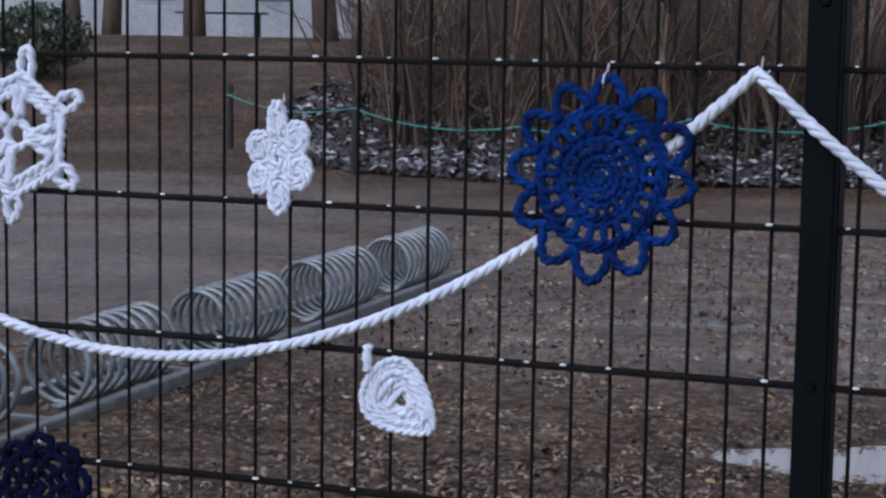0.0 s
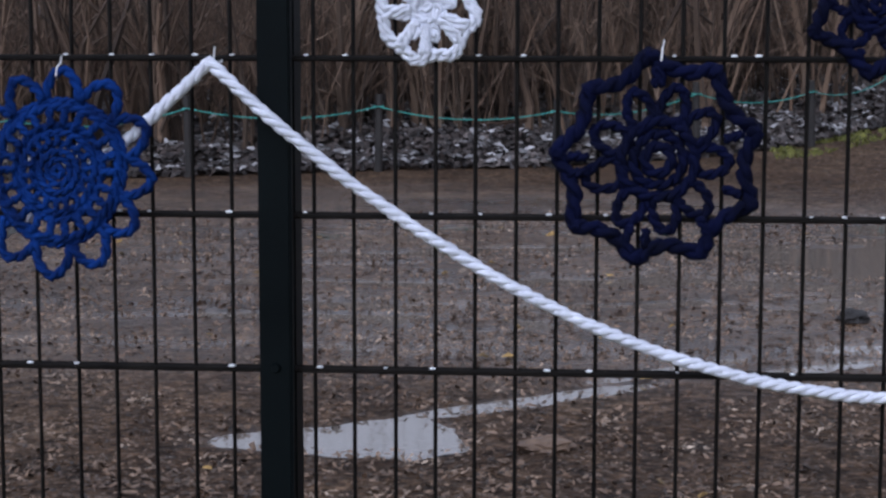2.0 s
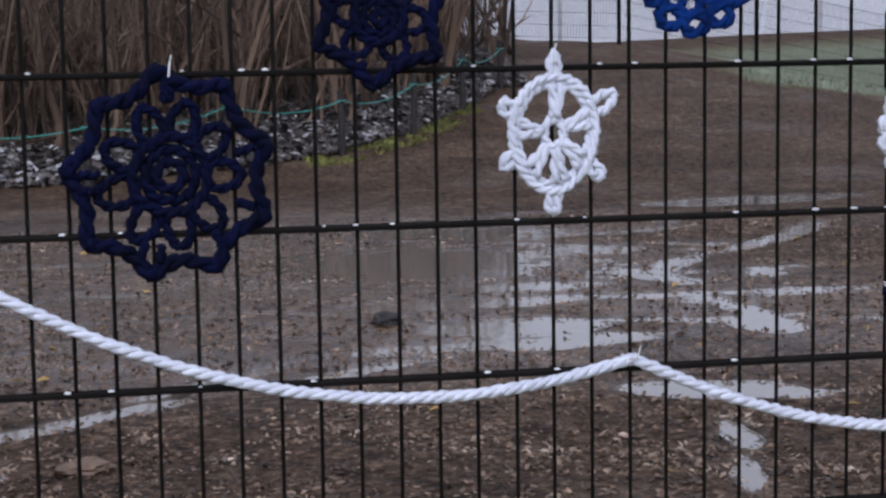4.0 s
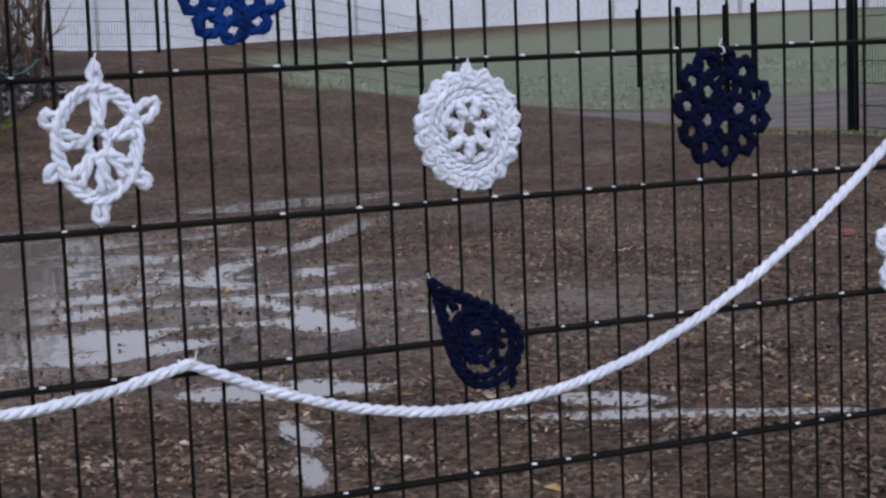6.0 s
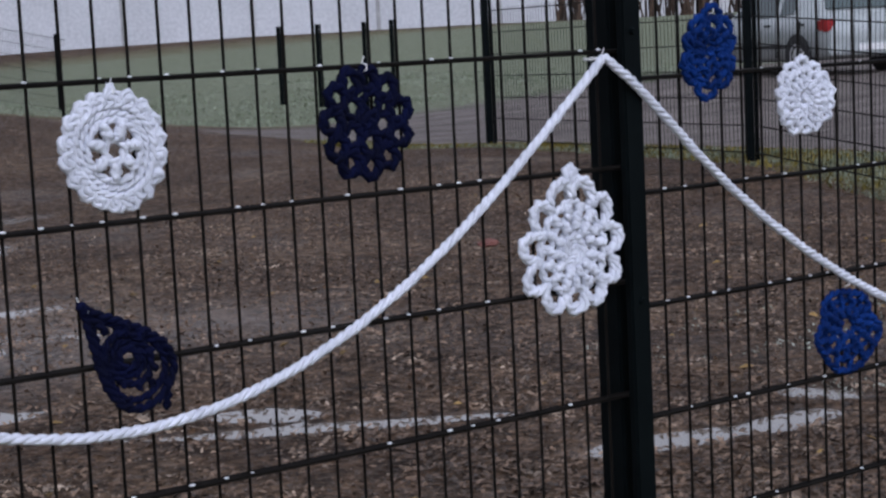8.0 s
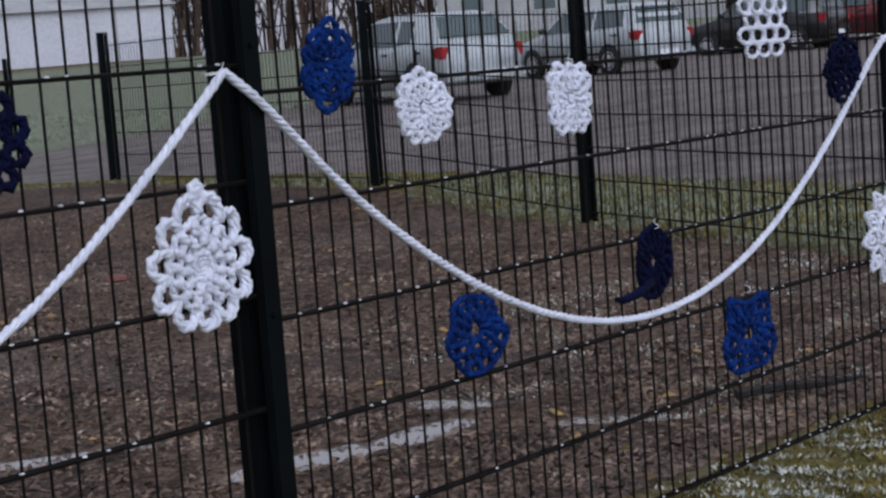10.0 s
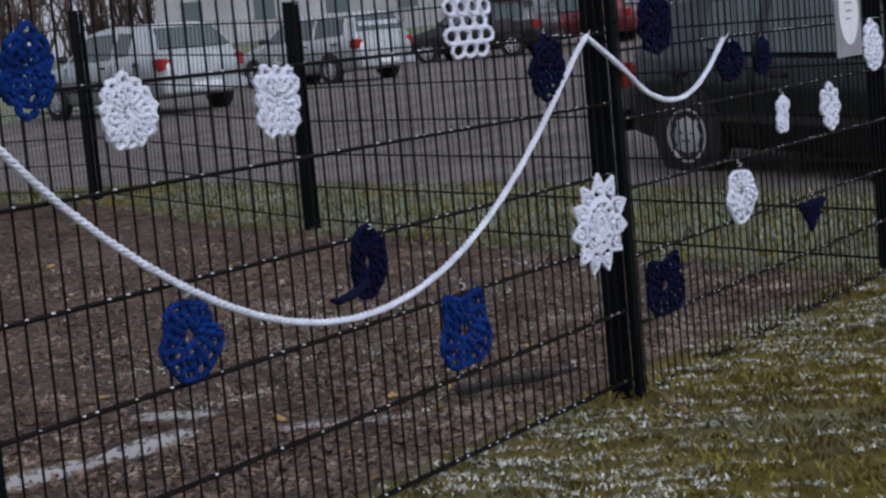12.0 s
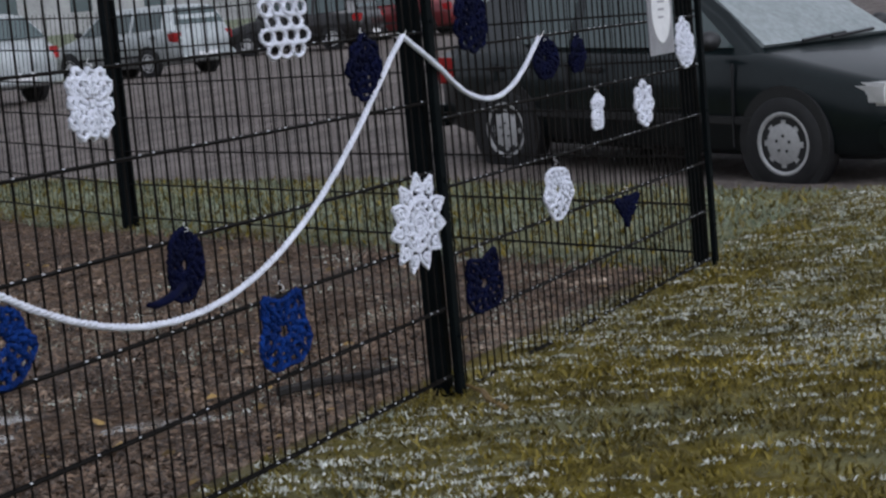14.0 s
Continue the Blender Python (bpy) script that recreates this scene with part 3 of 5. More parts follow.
class Crochet:
    """Yarn worked in rounds, loops and posts on a unit disc, then stretched to the ornament's outline; every cord is two plies twisted together."""

    def __init__(self, o, material, w, h, yarn_r, seed, turn=0.0, shape=s_oval):
        self.o, self.m, self.w, self.h, self.r, self.turn, self.shape = o, material, w / 2, h / 2, yarn_r, radians(turn), shape
        self.rng = np.random.RandomState(seed)
        self.ph = self.rng.uniform(0, math.tau, 4)
        self.V, self.F, self.count = [], [], 0

    def place(self, a, rad, lift=0.0):
        a, rad = np.broadcast_arrays(np.asarray(a, float) + self.turn, np.asarray(rad, float))
        k = rad * self.shape(a) * (1 + 0.025 * np.sin(2 * a + self.ph[0]) + 0.022 * np.sin(3 * a + self.ph[1]))
        y = 0.004 * np.sin(a + self.ph[2]) * rad + 0.003 * np.sin(2 * a + self.ph[3]) * rad + lift
        return np.stack([k * np.sin(a) * self.w, y, k * np.cos(a) * self.h], -1)

    def strand(self, P, rad, closed):
        T = np.roll(P, -1, 0) - np.roll(P, 1, 0) if closed else np.gradient(P, axis=0)
        T = T / (np.linalg.norm(T, axis=1)[:, None] + 1e-9)
        S = np.cross(T, (0.03, 1.0, 0.02))
        S = S / (np.linalg.norm(S, axis=1)[:, None] + 1e-9)
        U = np.cross(T, S)
        seg, n = 5, len(P)
        a = np.arange(seg) * math.tau / seg
        ring = P[:, None] + (S[:, None] * np.cos(a)[None, :, None] + U[:, None] * np.sin(a)[None, :, None]) * np.asarray(rad)[:, None, None]
        i, k = np.meshgrid(np.arange(n if closed else n - 1), np.arange(seg), indexing="ij")
        j, l = (i + 1) % n, (k + 1) % seg
        F = np.stack([i * seg + k, i * seg + l, j * seg + l, j * seg + k], -1).reshape(-1, 4) + self.count
        self.V.append(ring.reshape(-1, 3))
        self.F += F.tolist()
        if not closed:
            self.F.append((self.count + np.arange(seg)[::-1]).tolist())
            self.F.append((self.count + (n - 1) * seg + np.arange(seg)).tolist())
        self.count += n * seg

    def cord(self, P, scale=1.0, closed=True):
        """Lays one cord of two twisted plies along the points."""
        P = np.asarray(P, float)
        r = self.r * scale * 0.88
        Q = np.vstack([P, P[:1]]) if closed else P
        s = np.concatenate([[0], np.cumsum(np.linalg.norm(np.diff(Q, axis=0), axis=1))])
        n = max(5, int(s[-1] / (0.85 * r)))
        u = np.linspace(0, s[-1], n, endpoint=not closed)
        C = np.stack([np.interp(u, s, Q[:, k]) for k in range(3)], -1)
        C = C + self.rng.uniform(-1, 1, C.shape) * np.array([0.10, 0.22, 0.10]) * r
        T = np.roll(C, -1, 0) - np.roll(C, 1, 0) if closed else np.gradient(C, axis=0)
        T = T / (np.linalg.norm(T, axis=1)[:, None] + 1e-9)
        S = np.cross(T, (0.03, 1.0, 0.02))
        turns = max(1, round(s[-1] / (4.6 * r)))
        ph = u / max(s[-1], 1e-9) * turns * math.tau + self.rng.uniform(0, math.tau)
        for k in (0.0, math.pi):
            off = S * np.cos(ph + k)[:, None] + np.array([0, 1.0, 0]) * np.sin(ph + k)[:, None] * 0.8
            self.strand(C + off * r * 0.50, r * (0.70 + 0.07 * np.sin(np.arange(n) * 2.3 + k) + self.rng.uniform(-0.05, 0.05, n)), closed)

    def ring(self, rad, scale=1.0, lift=0.0, wav=0.0, n=9):
        a = np.linspace(0, math.tau, 90, endpoint=False)
        self.cord(self.place(a, rad + wav * np.cos(n * a), lift), scale)

    def disc(self, r0, r1, scale=1.05):
        """Close rounds, each a little over the last."""
        step = 1.75 * self.r / ((self.w + self.h) / 2)
        k = max(1, int(round((r1 - r0) / step)))
        for i in range(k + 1):
            self.ring(r0 + (r1 - r0) * i / k, scale, self.r * 0.45 * (i % 2))

    def posts(self, n, r0, r1, scale=1.0, a0=0.0, pair=0.0, skip=()):
        """Upright stitches between two rounds; pair sets two side by side."""
        for j in range(n):
            if j in skip:
                continue
            a = a0 + math.tau * (j + self.rng.uniform(-0.07, 0.07)) / n
            for d in ((-pair, pair) if pair else (0.0,)):
                f = np.linspace(0, 1, 8)
                self.cord(self.place(a + d * (0.7 + 0.6 * f), r0 + (r1 - r0) * f, -self.r * 0.4), scale, False)

    def loop(self, a, r0, r1, wide, scale=1.0, fill=0, point=0.0, lift=0.0):
        """One closed loop standing on a round at the angle a; fill nests smaller loops in it, point narrows its head."""
        big = self.rng.uniform(0.95, 1.05)
        for q in range(fill + 1):
            f = 1 - q / (fill + 0.6) if fill else 1.0
            u = np.linspace(0, math.tau, 30, endpoint=False)
            rr = (r0 + r1) / 2 - np.cos(u) * (r1 - r0) / 2 * f * big
            across = np.sin(u) * (1 + point * np.cos(u)) * wide * 0.5 * f
            self.cord(self.place(a + across / np.maximum(rr, 0.22), rr, self.r * (0.35 - 0.3 * (q % 2)) + lift), scale)

    def loops(self, name, n, r0, r1, wide, scale=1.0, a0=0.0, fill=0, point=0.0, skip=()):
        """A round of loops, each a part of its own."""
        for j in range(n):
            if j not in skip:
                self.loop(a0 + math.tau * (j + self.rng.uniform(-0.06, 0.06)) / n, r0, r1, wide, scale, fill, point)
                self.done(name)

    def points(self, n, r0, r1, scale=1.0, a0=0.0, sharp=1.3):
        a = np.linspace(0, math.tau, n * 14, endpoint=False)
        self.cord(self.place(a0 + a, r0 + (r1 - r0) * (1 - np.abs(np.sin(n * a / 2))) ** sharp), scale)

    def knot(self, a, rad, scale=1.5):
        f = np.linspace(-1, 1, 6)
        self.cord(self.place(a + f * 0.02, rad + f * self.r / self.h * 0.6), scale, False)

    def knots(self, n, rad, scale=1.5, a0=0.0):
        for j in range(n):
            self.knot(a0 + math.tau * j / n, rad, scale)

    def done(self, name, label=""):
        ob = raw(name, np.concatenate(self.V), self.F, self.m, self.o, smooth=True)
        self.V, self.F, self.count = [], [], 0
        return tagged(ob, label) if label else ob


def ornament(name, label, x, z, w, h, material, style, yarn_r=0.005, seed=1, turn=0.0, tilt=0.0, y=-0.019, shape=s_oval):
    o = empty(name)
    o.matrix_basis = pose(x, y, z, 0, tilt, 0)
    w, h = w - 1.8 * yarn_r, h - 1.8 * yarn_r
    tagged(o, label, "crochet ornament", "crocheted ornaments on the fence")
    style(Crochet(o, material, w, h, yarn_r, seed, turn, shape))
    # the tie that holds it to the wire behind it
    bm = bmesh.new()
    tube(bm, [(0, 0.004, h * 0.44), (0.002, -0.006, h * 0.46), (0.003, -0.004, h * 0.5), (0.004, 0.010, h * 0.52), (0.006, 0.006, h * 0.5 + 0.014)], 0.0013, seg=4)
    part("tie", bm, M_TIE, o)
    return o


def st_sunburst(c):
    c.disc(0.05, 0.27, 1.0)
    c.done("rosette")
    c.posts(18, 0.27, 0.37, 0.9)
    c.ring(0.38, 1.1)
    c.ring(0.45, 1.15, c.r * 0.4)
    c.posts(22, 0.45, 0.62, 1.15, 0.1)
    c.done("mesh_round")
    c.ring(0.63, 1.25)
    c.ring(0.685, 1.0, c.r * 0.5)
    c.done("band")
    for j in range(12):
        a = 0.03 + math.tau * j / 12
        # an arch of chain with a pointed head
        f = np.linspace(-1, 1, 21)
        c.cord(c.place(a + f * 0.25, 0.71 + 0.215 * (1 - np.abs(f) ** 3.2) + 0.055 * np.exp(-(f / 0.38) ** 2)), 1.35, False)
        c.done("picot_arch")


def st_wheel(c, n=9, hole=0.13, tip=0.83):
    c.disc(hole, 0.36, 1.15)
    c.done("rosette")
    for j in range(n):
        a = 0.1 + math.tau * (j + c.rng.uniform(-0.1, 0.1)) / n
        c.loop(a, 0.34, 0.70, 2.35 / n, 1.05, 0, 0.15)
        c.posts(1, 0.68, tip + 0.03, 1.05, a)
        c.done("petal")
    c.points(n, tip, 1.0, 1.55, 0.1 + math.pi / n, 1.2)
    c.knots(n, 0.97, 1.6, 0.1 + math.pi / n)
    c.done("edging")


def st_medallion(c):
    c.disc(0.06, 0.34, 1.1)
    c.done("rosette")
    for j in range(8):
        a = math.tau * j / 8
        c.posts(1, 0.32, 0.86, 1.3, a, 0.06)
        c.loop(a + math.pi / 8, 0.34, 0.60, 0.20, 1.1, 1)
        c.done("petal")
    c.ring(0.86, 1.4, 0, 0.05, 8)
    c.ring(0.95, 1.3, c.r * 0.4, 0.05, 8)
    c.done("edging")


def snowflake(c, angles, body, rounds):
    """A six-spoked body with a looped arm at each corner."""
    c.ring(0.17, 1.25)
    c.done("hub")
    for j in range(6):
        c.posts(1, 0.20, body - 0.06, 1.3, math.tau * j / 6, 0.12)
        c.done("spoke")
    for k in range(rounds):
        c.ring(body + 0.04 - 0.09 * k, 1.2, c.r * 0.5 * (k % 2))
    c.done("hoop")
    for a, reach, wide in angles:
        c.loop(radians(a), body + 0.02, reach, wide, 1.3, 0, 0.1)
        c.done("arm")


def st_star_snowflake(c):
    c.shape = s_hexagon
    snowflake(c, [(2, 1.04, 0.19), (57, 1.02, 0.20), (120, 1.0, 0.22), (180, 1.02, 0.20), (240, 1.0, 0.2), (300, 1.0, 0.2)], 0.68, 3)


def st_helm_snowflake(c):
    snowflake(c, [(2, 1.02, 0.13), (66, 1.12, 0.20), (125, 1.04, 0.16), (181, 1.0, 0.17), (246, 0.98, 0.16), (293, 0.98, 0.18)], 0.68, 2)


def st_flower(c):
    c.ring(0.13, 1.2)
    c.ring(0.24, 1.1, c.r * 0.4)
    c.done("rosette")
    for a, r1, wide in ((-4, 1.02, 0.40), (50, 0.86, 0.66), (112, 0.92, 0.70), (176, 0.96, 0.52), (232, 0.90, 0.58), (292, 0.80, 0.62)):
        c.loop(radians(a), 0.28, r1, wide * 0.92, 1.15, 2)
        c.done("petal")


def pointed(c, f, tip, lift=0.0, taper=0.44):
    """A leaf's outline, drawn to a point at the top (tip 1) or at the foot (tip -1); f scales it about its middle."""
    u = np.linspace(0, math.tau, 60, endpoint=False)
    x = np.sin(u) * (1 - taper - taper * tip * np.cos(u)) / (0.99 - 0.55 * taper)
    return np.stack([x * f * c.w, 0.003 * np.sin(u + 1) + lift, np.cos(u) * c.h * f], -1)


def st_leaf_closed(c):
    """Close rounds either side of a slit midrib, with a short chain for a stem."""
    for i, f in enumerate((0.95, 0.80, 0.65, 0.50, 0.35, 0.22)):
        P = pointed(c, f, -1, 0.5 * c.r * (i % 2), 0.32)
        P[:, 2] *= 0.82 / 0.95 + 0.18 * (1 - f)
        c.cord(P, 1.25)
    c.done("border")
    for z in (0.38, 0.12, -0.22):
        c.cord([(-0.30 * c.w, -c.r * 0.5, z * c.h), (0, -c.r * 0.7, z * c.h + 0.002), (0.30 * c.w, -c.r * 0.5, z * c.h)], 1.0, False)
    c.done("midrib")
    d = np.linspace(0, 1, 6)[:, None]
    c.cord(np.array([0.0, 0, c.h * 0.92]) + d * np.array([0.030, 0, 0.022]), 1.7, False)
    c.done("stem")


def st_leaf_open(c):
    """Open rounds round a hole, a picot at the tip and a chain hanging from the foot."""
    c.cord(pointed(c, 0.95, 1), 1.3)
    c.cord(pointed(c, 0.80, 1, 0.4 * c.r), 1.1)
    c.done("border")
    u = np.linspace(0, math.tau, 40, endpoint=False)
    low = -0.12 * c.h
    for k, (rx, rz) in enumerate(((0.23, 0.17), (0.36, 0.29), (0.50, 0.44))):
        c.cord(np.stack([np.sin(u) * rx * c.w, 0 * u + 0.4 * c.r * (k % 2), np.cos(u) * rz * c.h + low], -1), 1.2)
    c.done("eye")
    for j in range(11):
        a = math.tau * (j + 0.4) / 11
        if 0.5 < a < 5.8:
            q = 0.78 + 0.12 * math.cos(a)
            c.cord([(0.46 * math.sin(a) * c.w, -0.3 * c.r, 0.40 * math.cos(a) * c.h + low), (q * 0.84 * math.sin(a) * c.w, -0.3 * c.r, 0.62 * math.cos(a) * c.h + low * 0.8)], 1.05, False)
    c.cord([(0, 0, 0.42 * c.h), (0.003, 0, 0.6 * c.h), (-0.002, 0, 0.78 * c.h)], 1.2, False)
    c.done("filling")
    c.cord([(0, 0, 0.9 * c.h), (-0.001, 0, 1.0 * c.h), (0.002, 0, 1.07 * c.h)], 1.6, False)
    c.done("picot")
    c.cord([(0.35 * c.w, 0, -0.80 * c.h), (0.20 * c.w, 0, -0.96 * c.h), (0.0, 0, -1.10 * c.h), (-0.12 * c.w, 0, -1.2 * c.h)], 1.25, False)
    c.done("tail")


def st_round(c):
    c.ring(0.19, 1.35)
    c.done("rosette")
    c.posts(7, 0.22, 0.47, 1.9, 0.45)
    c.disc(0.50, 0.74, 1.2)
    c.done("mesh_round")
    c.loops("puff", 18, 0.74, 0.97, 0.27, 1.3, 0.0, 1)
    c.loop(0.0, 0.92, 1.06, 0.12, 1.1)
    c.done("picot")


def st_pineapple(c, n=11):
    c.disc(0.04, 0.26, 1.2)
    c.done("rosette")
    c.posts(11, 0.27, 0.42, 1.7, 0.1)
    c.ring(0.43, 1.3, c.r * 0.3, 0.02, 7)
    c.posts(15, 0.44, 0.60, 1.7, 0.2)
    c.ring(0.62, 1.3, c.r * 0.3)
    c.done("mesh_round")
    for j in range(n):
        a = math.tau * (j + 0.5) / n
        f = np.linspace(-1, 1, 17)
        for rise, lift in ((0.30, 0.0), (0.235, c.r * 0.6)):
            c.cord(c.place(a + f * math.pi / n * 0.96, 0.66 + rise * np.sqrt(np.clip(1 - f * f, 0, 1)), lift), 1.5, False)
        c.done("scallop")
    c.loop(0.0, 0.80, 1.06, 0.17, 1.5, 1, 0.2)
    c.done("picot")


def st_circles(c, n=9, inner=5):
    c.disc(0.10, 0.20, 1.15)
    c.done("rosette")
    c.loops("petal", inner, 0.20, 0.60, 1.9 / inner, 1.25, 0.2)
    c.loops("ring", n, 0.58, 1.0, 4.2 / n, 1.55, 0.0)


def st_lace(c, n=9):
    """An open doily: rosette, a round of arches, posts and a lobed edge."""
    c.disc(0.08, 0.24, 1.15)
    c.done("rosette")
    c.posts(n, 0.26, 0.46, 1.2, 0.1)
    c.ring(0.47, 1.25, 0, 0.02, n)
    c.posts(n + 3, 0.48, 0.70, 1.25, 0.3)
    c.done("mesh_round")
    c.ring(0.72, 1.3, 0, 0.02, n)
    c.loops("edge_loop", n, 0.72, 1.0, 4.6 / n, 1.4, 0.0)


def st_spiky(c):
    c.disc(0.0, 0.34, 1.15)
    c.done("rosette")
    c.posts(12, 0.36, 0.52, 1.35, 0.1)
    c.ring(0.52, 1.3)
    c.ring(0.59, 1.2, c.r * 0.4)
    c.done("mesh_round")
    c.loops("spike", 11, 0.56, 1.12, 0.36, 1.1, 0.0, 1, 0.85)


def st_rows(c, holes=5):
    """A panel worked in rounds, with knobbly stitches and small gaps between them."""
    for i, f in enumerate((0.94, 0.70, 0.47, 0.24)):
        c.ring(f, 1.35 if i == 0 else 1.15, 0.5 * c.r * (i % 2), 0.025, 7 + i)
    c.done("border")
    c.posts(9, 0.26, 0.46, 1.35, 0.1)
    c.posts(13, 0.48, 0.70, 1.4, 0.3)
    c.posts(15, 0.72, 0.94, 1.4, 0.2)
    c.done("mesh_round")
    for k in range(holes):
        c.knot(math.tau * k / holes + 0.4, 0.58, 1.5)
        c.done("bobble")


def st_grid(c):
    """Columns of small rings."""
    for row in range(5):
        for col in range(4 if row % 2 else 3):
            px = (col - (1.5 if row % 2 else 1.0)) * 0.52
            pz = 0.78 - row * 0.39
            u = np.linspace(0, math.tau, 22, endpoint=False)
            c.cord(np.stack([(px + 0.24 * np.sin(u)) * c.w, 0.003 * np.sin(u + row), (pz + 0.20 * np.cos(u)) * c.h], -1), 1.15)
            c.done("ring")


ornament("snowflake_ornament", "white crocheted snowflake with looped arms on the wire", -1.163, 1.057, 0.240, 0.262, M_WHITE, st_star_snowflake, 0.0062, 3, 0, 5)
ornament("flower_ornament", "small white crocheted flower with puffed petals", -0.741, 1.037, 0.126, 0.162, M_WHITE, st_flower, 0.0054, 5)
ornament("doily_ornament", "large royal blue crocheted doily with pointed loops", -0.272, 1.031, 0.264, 0.276, M_BLUE, st_sunburst, 0.0056, 7, 3, 0, -0.040)
ornament("leaf_ornament", "white crocheted leaf with a short stem", -0.552, 0.709, 0.120, 0.148, M_WHITE, st_leaf_closed, 0.0048, 9, 0, -53)
ornament("doily_ornament", "navy blue crocheted doily low on the mesh", -1.132, 0.529, 0.185, 0.165, M_NAVY, st_lace, 0.0058, 11)
ornament("medallion_ornament", "white crocheted medallion with oval holes above the rail", 0.199, 1.240, 0.147, 0.158, M_WHITE, st_medallion, 0.0046, 13, 10, 0, -0.019, s_point_down)
ornament("wheel_ornament", "large navy blue crocheted wheel with open petals", 0.490, 1.050, 0.268, 0.284, M_NAVY, st_wheel, 0.0074, 15, 8)
ornament("fan_ornament", "navy blue crocheted pointed flower above the rail", 0.758, 1.243, 0.192, 0.180, M_NAVY, lambda c: st_wheel(c, 6, 0.10, 0.76), 0.0066, 17, 150)
ornament("snowflake_ornament", "white crocheted ship-wheel snowflake tied over the rail", 0.985, 1.091, 0.168, 0.214, M_WHITE, st_helm_snowflake, 0.0058, 19)
ornament("ring_flower_ornament", "royal blue crocheted flower of small rings", 1.179, 1.279, 0.145, 0.138, M_BLUE, st_circles, 0.0058, 21, 180)
ornament("round_ornament", "round white crocheted doily with a puffed edge", 1.520, 1.078, 0.174, 0.184, M_WHITE, st_round, 0.0054, 23)
ornament("oval_ornament", "navy blue crocheted oval with small gaps", 1.950, 1.089, 0.170, 0.188, M_NAVY, lambda c: st_circles(c, 11, 5), 0.0066, 25, 12)
ornament("leaf_ornament", "navy blue crocheted leaf hung by its tip", 1.512, 0.790, 0.136, 0.196, M_NAVY, st_leaf_open, 0.0060, 27, 0, -39)
ornament("pineapple_ornament", "white crocheted scalloped medallion beside the post", 2.342, 0.847, 0.268, 0.272, M_WHITE, st_pineapple, 0.0060, 29, 0, 0, -0.040, s_point_up)
ornament("bell_ornament", "royal blue crocheted rosette with a pointed foot", 2.700, 1.165, 0.195, 0.164, M_BLUE, lambda c: st_lace(c, 10), 0.0058, 31, 0, 4, -0.019, s_kite)
ornament("oval_ornament", "white crocheted lace oval below the rail", 2.948, 1.067, 0.178, 0.154, M_WHITE, lambda c: st_lace(c, 14), 0.0054, 33, 0, 0, -0.019, s_point_up)
ornament("teardrop_ornament", "royal blue crocheted oval under the rope", 3.053, 0.622, 0.235, 0.180, M_BLUE, st_rows, 0.0060, 35, 0, 0, -0.019, s_drop)
ornament("square_ornament", "white crocheted lace square on the rail", 3.415, 1.054, 0.170, 0.172, M_WHITE, lambda c: st_lace(c, 12), 0.0056, 37, 0, 5, -0.019, s_block)
ornament("ring_flower_ornament", "white crocheted ornament of small rings above the rail", 4.212, 1.190, 0.225, 0.190, M_WHITE, st_grid, 0.0056, 39)
ornament("heart_ornament", "navy blue crocheted rosette beside the post", 4.603, 1.052, 0.212, 0.188, M_NAVY, lambda c: st_lace(c, 8), 0.0062, 41, 0, 0, -0.019, s_point_down)
stocking = ornament("stocking_ornament", "navy blue crocheted shape with a trailing tail", 3.683, 0.668, 0.156, 0.178, M_NAVY, st_rows, 0.0062, 43, 0, 12)
ornament("square_ornament", "royal blue crocheted panel with two corners up", 4.070, 0.438, 0.285, 0.236, M_BLUE, st_rows, 0.0064, 45, 0, 2, -0.019, s_cat)
ornament("star_ornament", "white crocheted star with many points over the post", 4.778, 0.600, 0.31, 0.258, M_WHITE, st_spiky, 0.0062, 47, 0, 0, -0.046)
ornament("rosette_ornament", "navy blue crocheted rosette above the rail", 5.290, 1.155, 0.245, 0.220, M_NAVY, lambda c: st_lace(c, 10), 0.0064, 49)
ornament("square_ornament", "navy blue crocheted panel low on the mesh", 5.223, 0.355, 0.300, 0.228, M_NAVY, st_rows, 0.0064, 51, 0, -4, -0.019, s_cat)
ornament("pendant_ornament", "white crocheted pendant hung from the rail", 5.845, 0.563, 0.280, 0.196, M_WHITE, st_rows, 0.0058, 53, 0, 0, -0.019, s_drop)
ornament("triangle_ornament", "small black-blue crocheted triangle on a rail", 6.478, 0.414, 0.26, 0.150, M_NAVY, lambda c: st_lace(c, 6), 0.0066, 55, 180, 0, -0.019, s_triangle)
ornament("oval_ornament", "royal blue crocheted oval near the rope's end", 5.826, 0.996, 0.205, 0.145, M_NAVY, st_rows, 0.0062, 57)
ornament("oval_ornament", "small navy blue crocheted oval", 6.113, 0.994, 0.150, 0.134, M_NAVY, lambda c: st_lace(c, 7), 0.0062, 59)
ornament("flower_ornament", "small white crocheted flower near the corner", 6.259, 0.787, 0.215, 0.152, M_WHITE, lambda c: st_lace(c, 7), 0.0056, 61, 0, 0, -0.019, s_figure)
ornament("doily_ornament", "white crocheted doily with holes near the corner", 6.735, 0.763, 0.240, 0.190, M_WHITE, lambda c: st_circles(c, 8, 5), 0.0060, 63, 0, 0, -0.019, s_point_up)
ornament("oval_ornament", "white crocheted oval at the corner post", 7.250, 0.964, 0.245, 0.214, M_WHITE, lambda c: st_lace(c, 10), 0.0060, 65, 0, 0, -0.019, s_point_up)

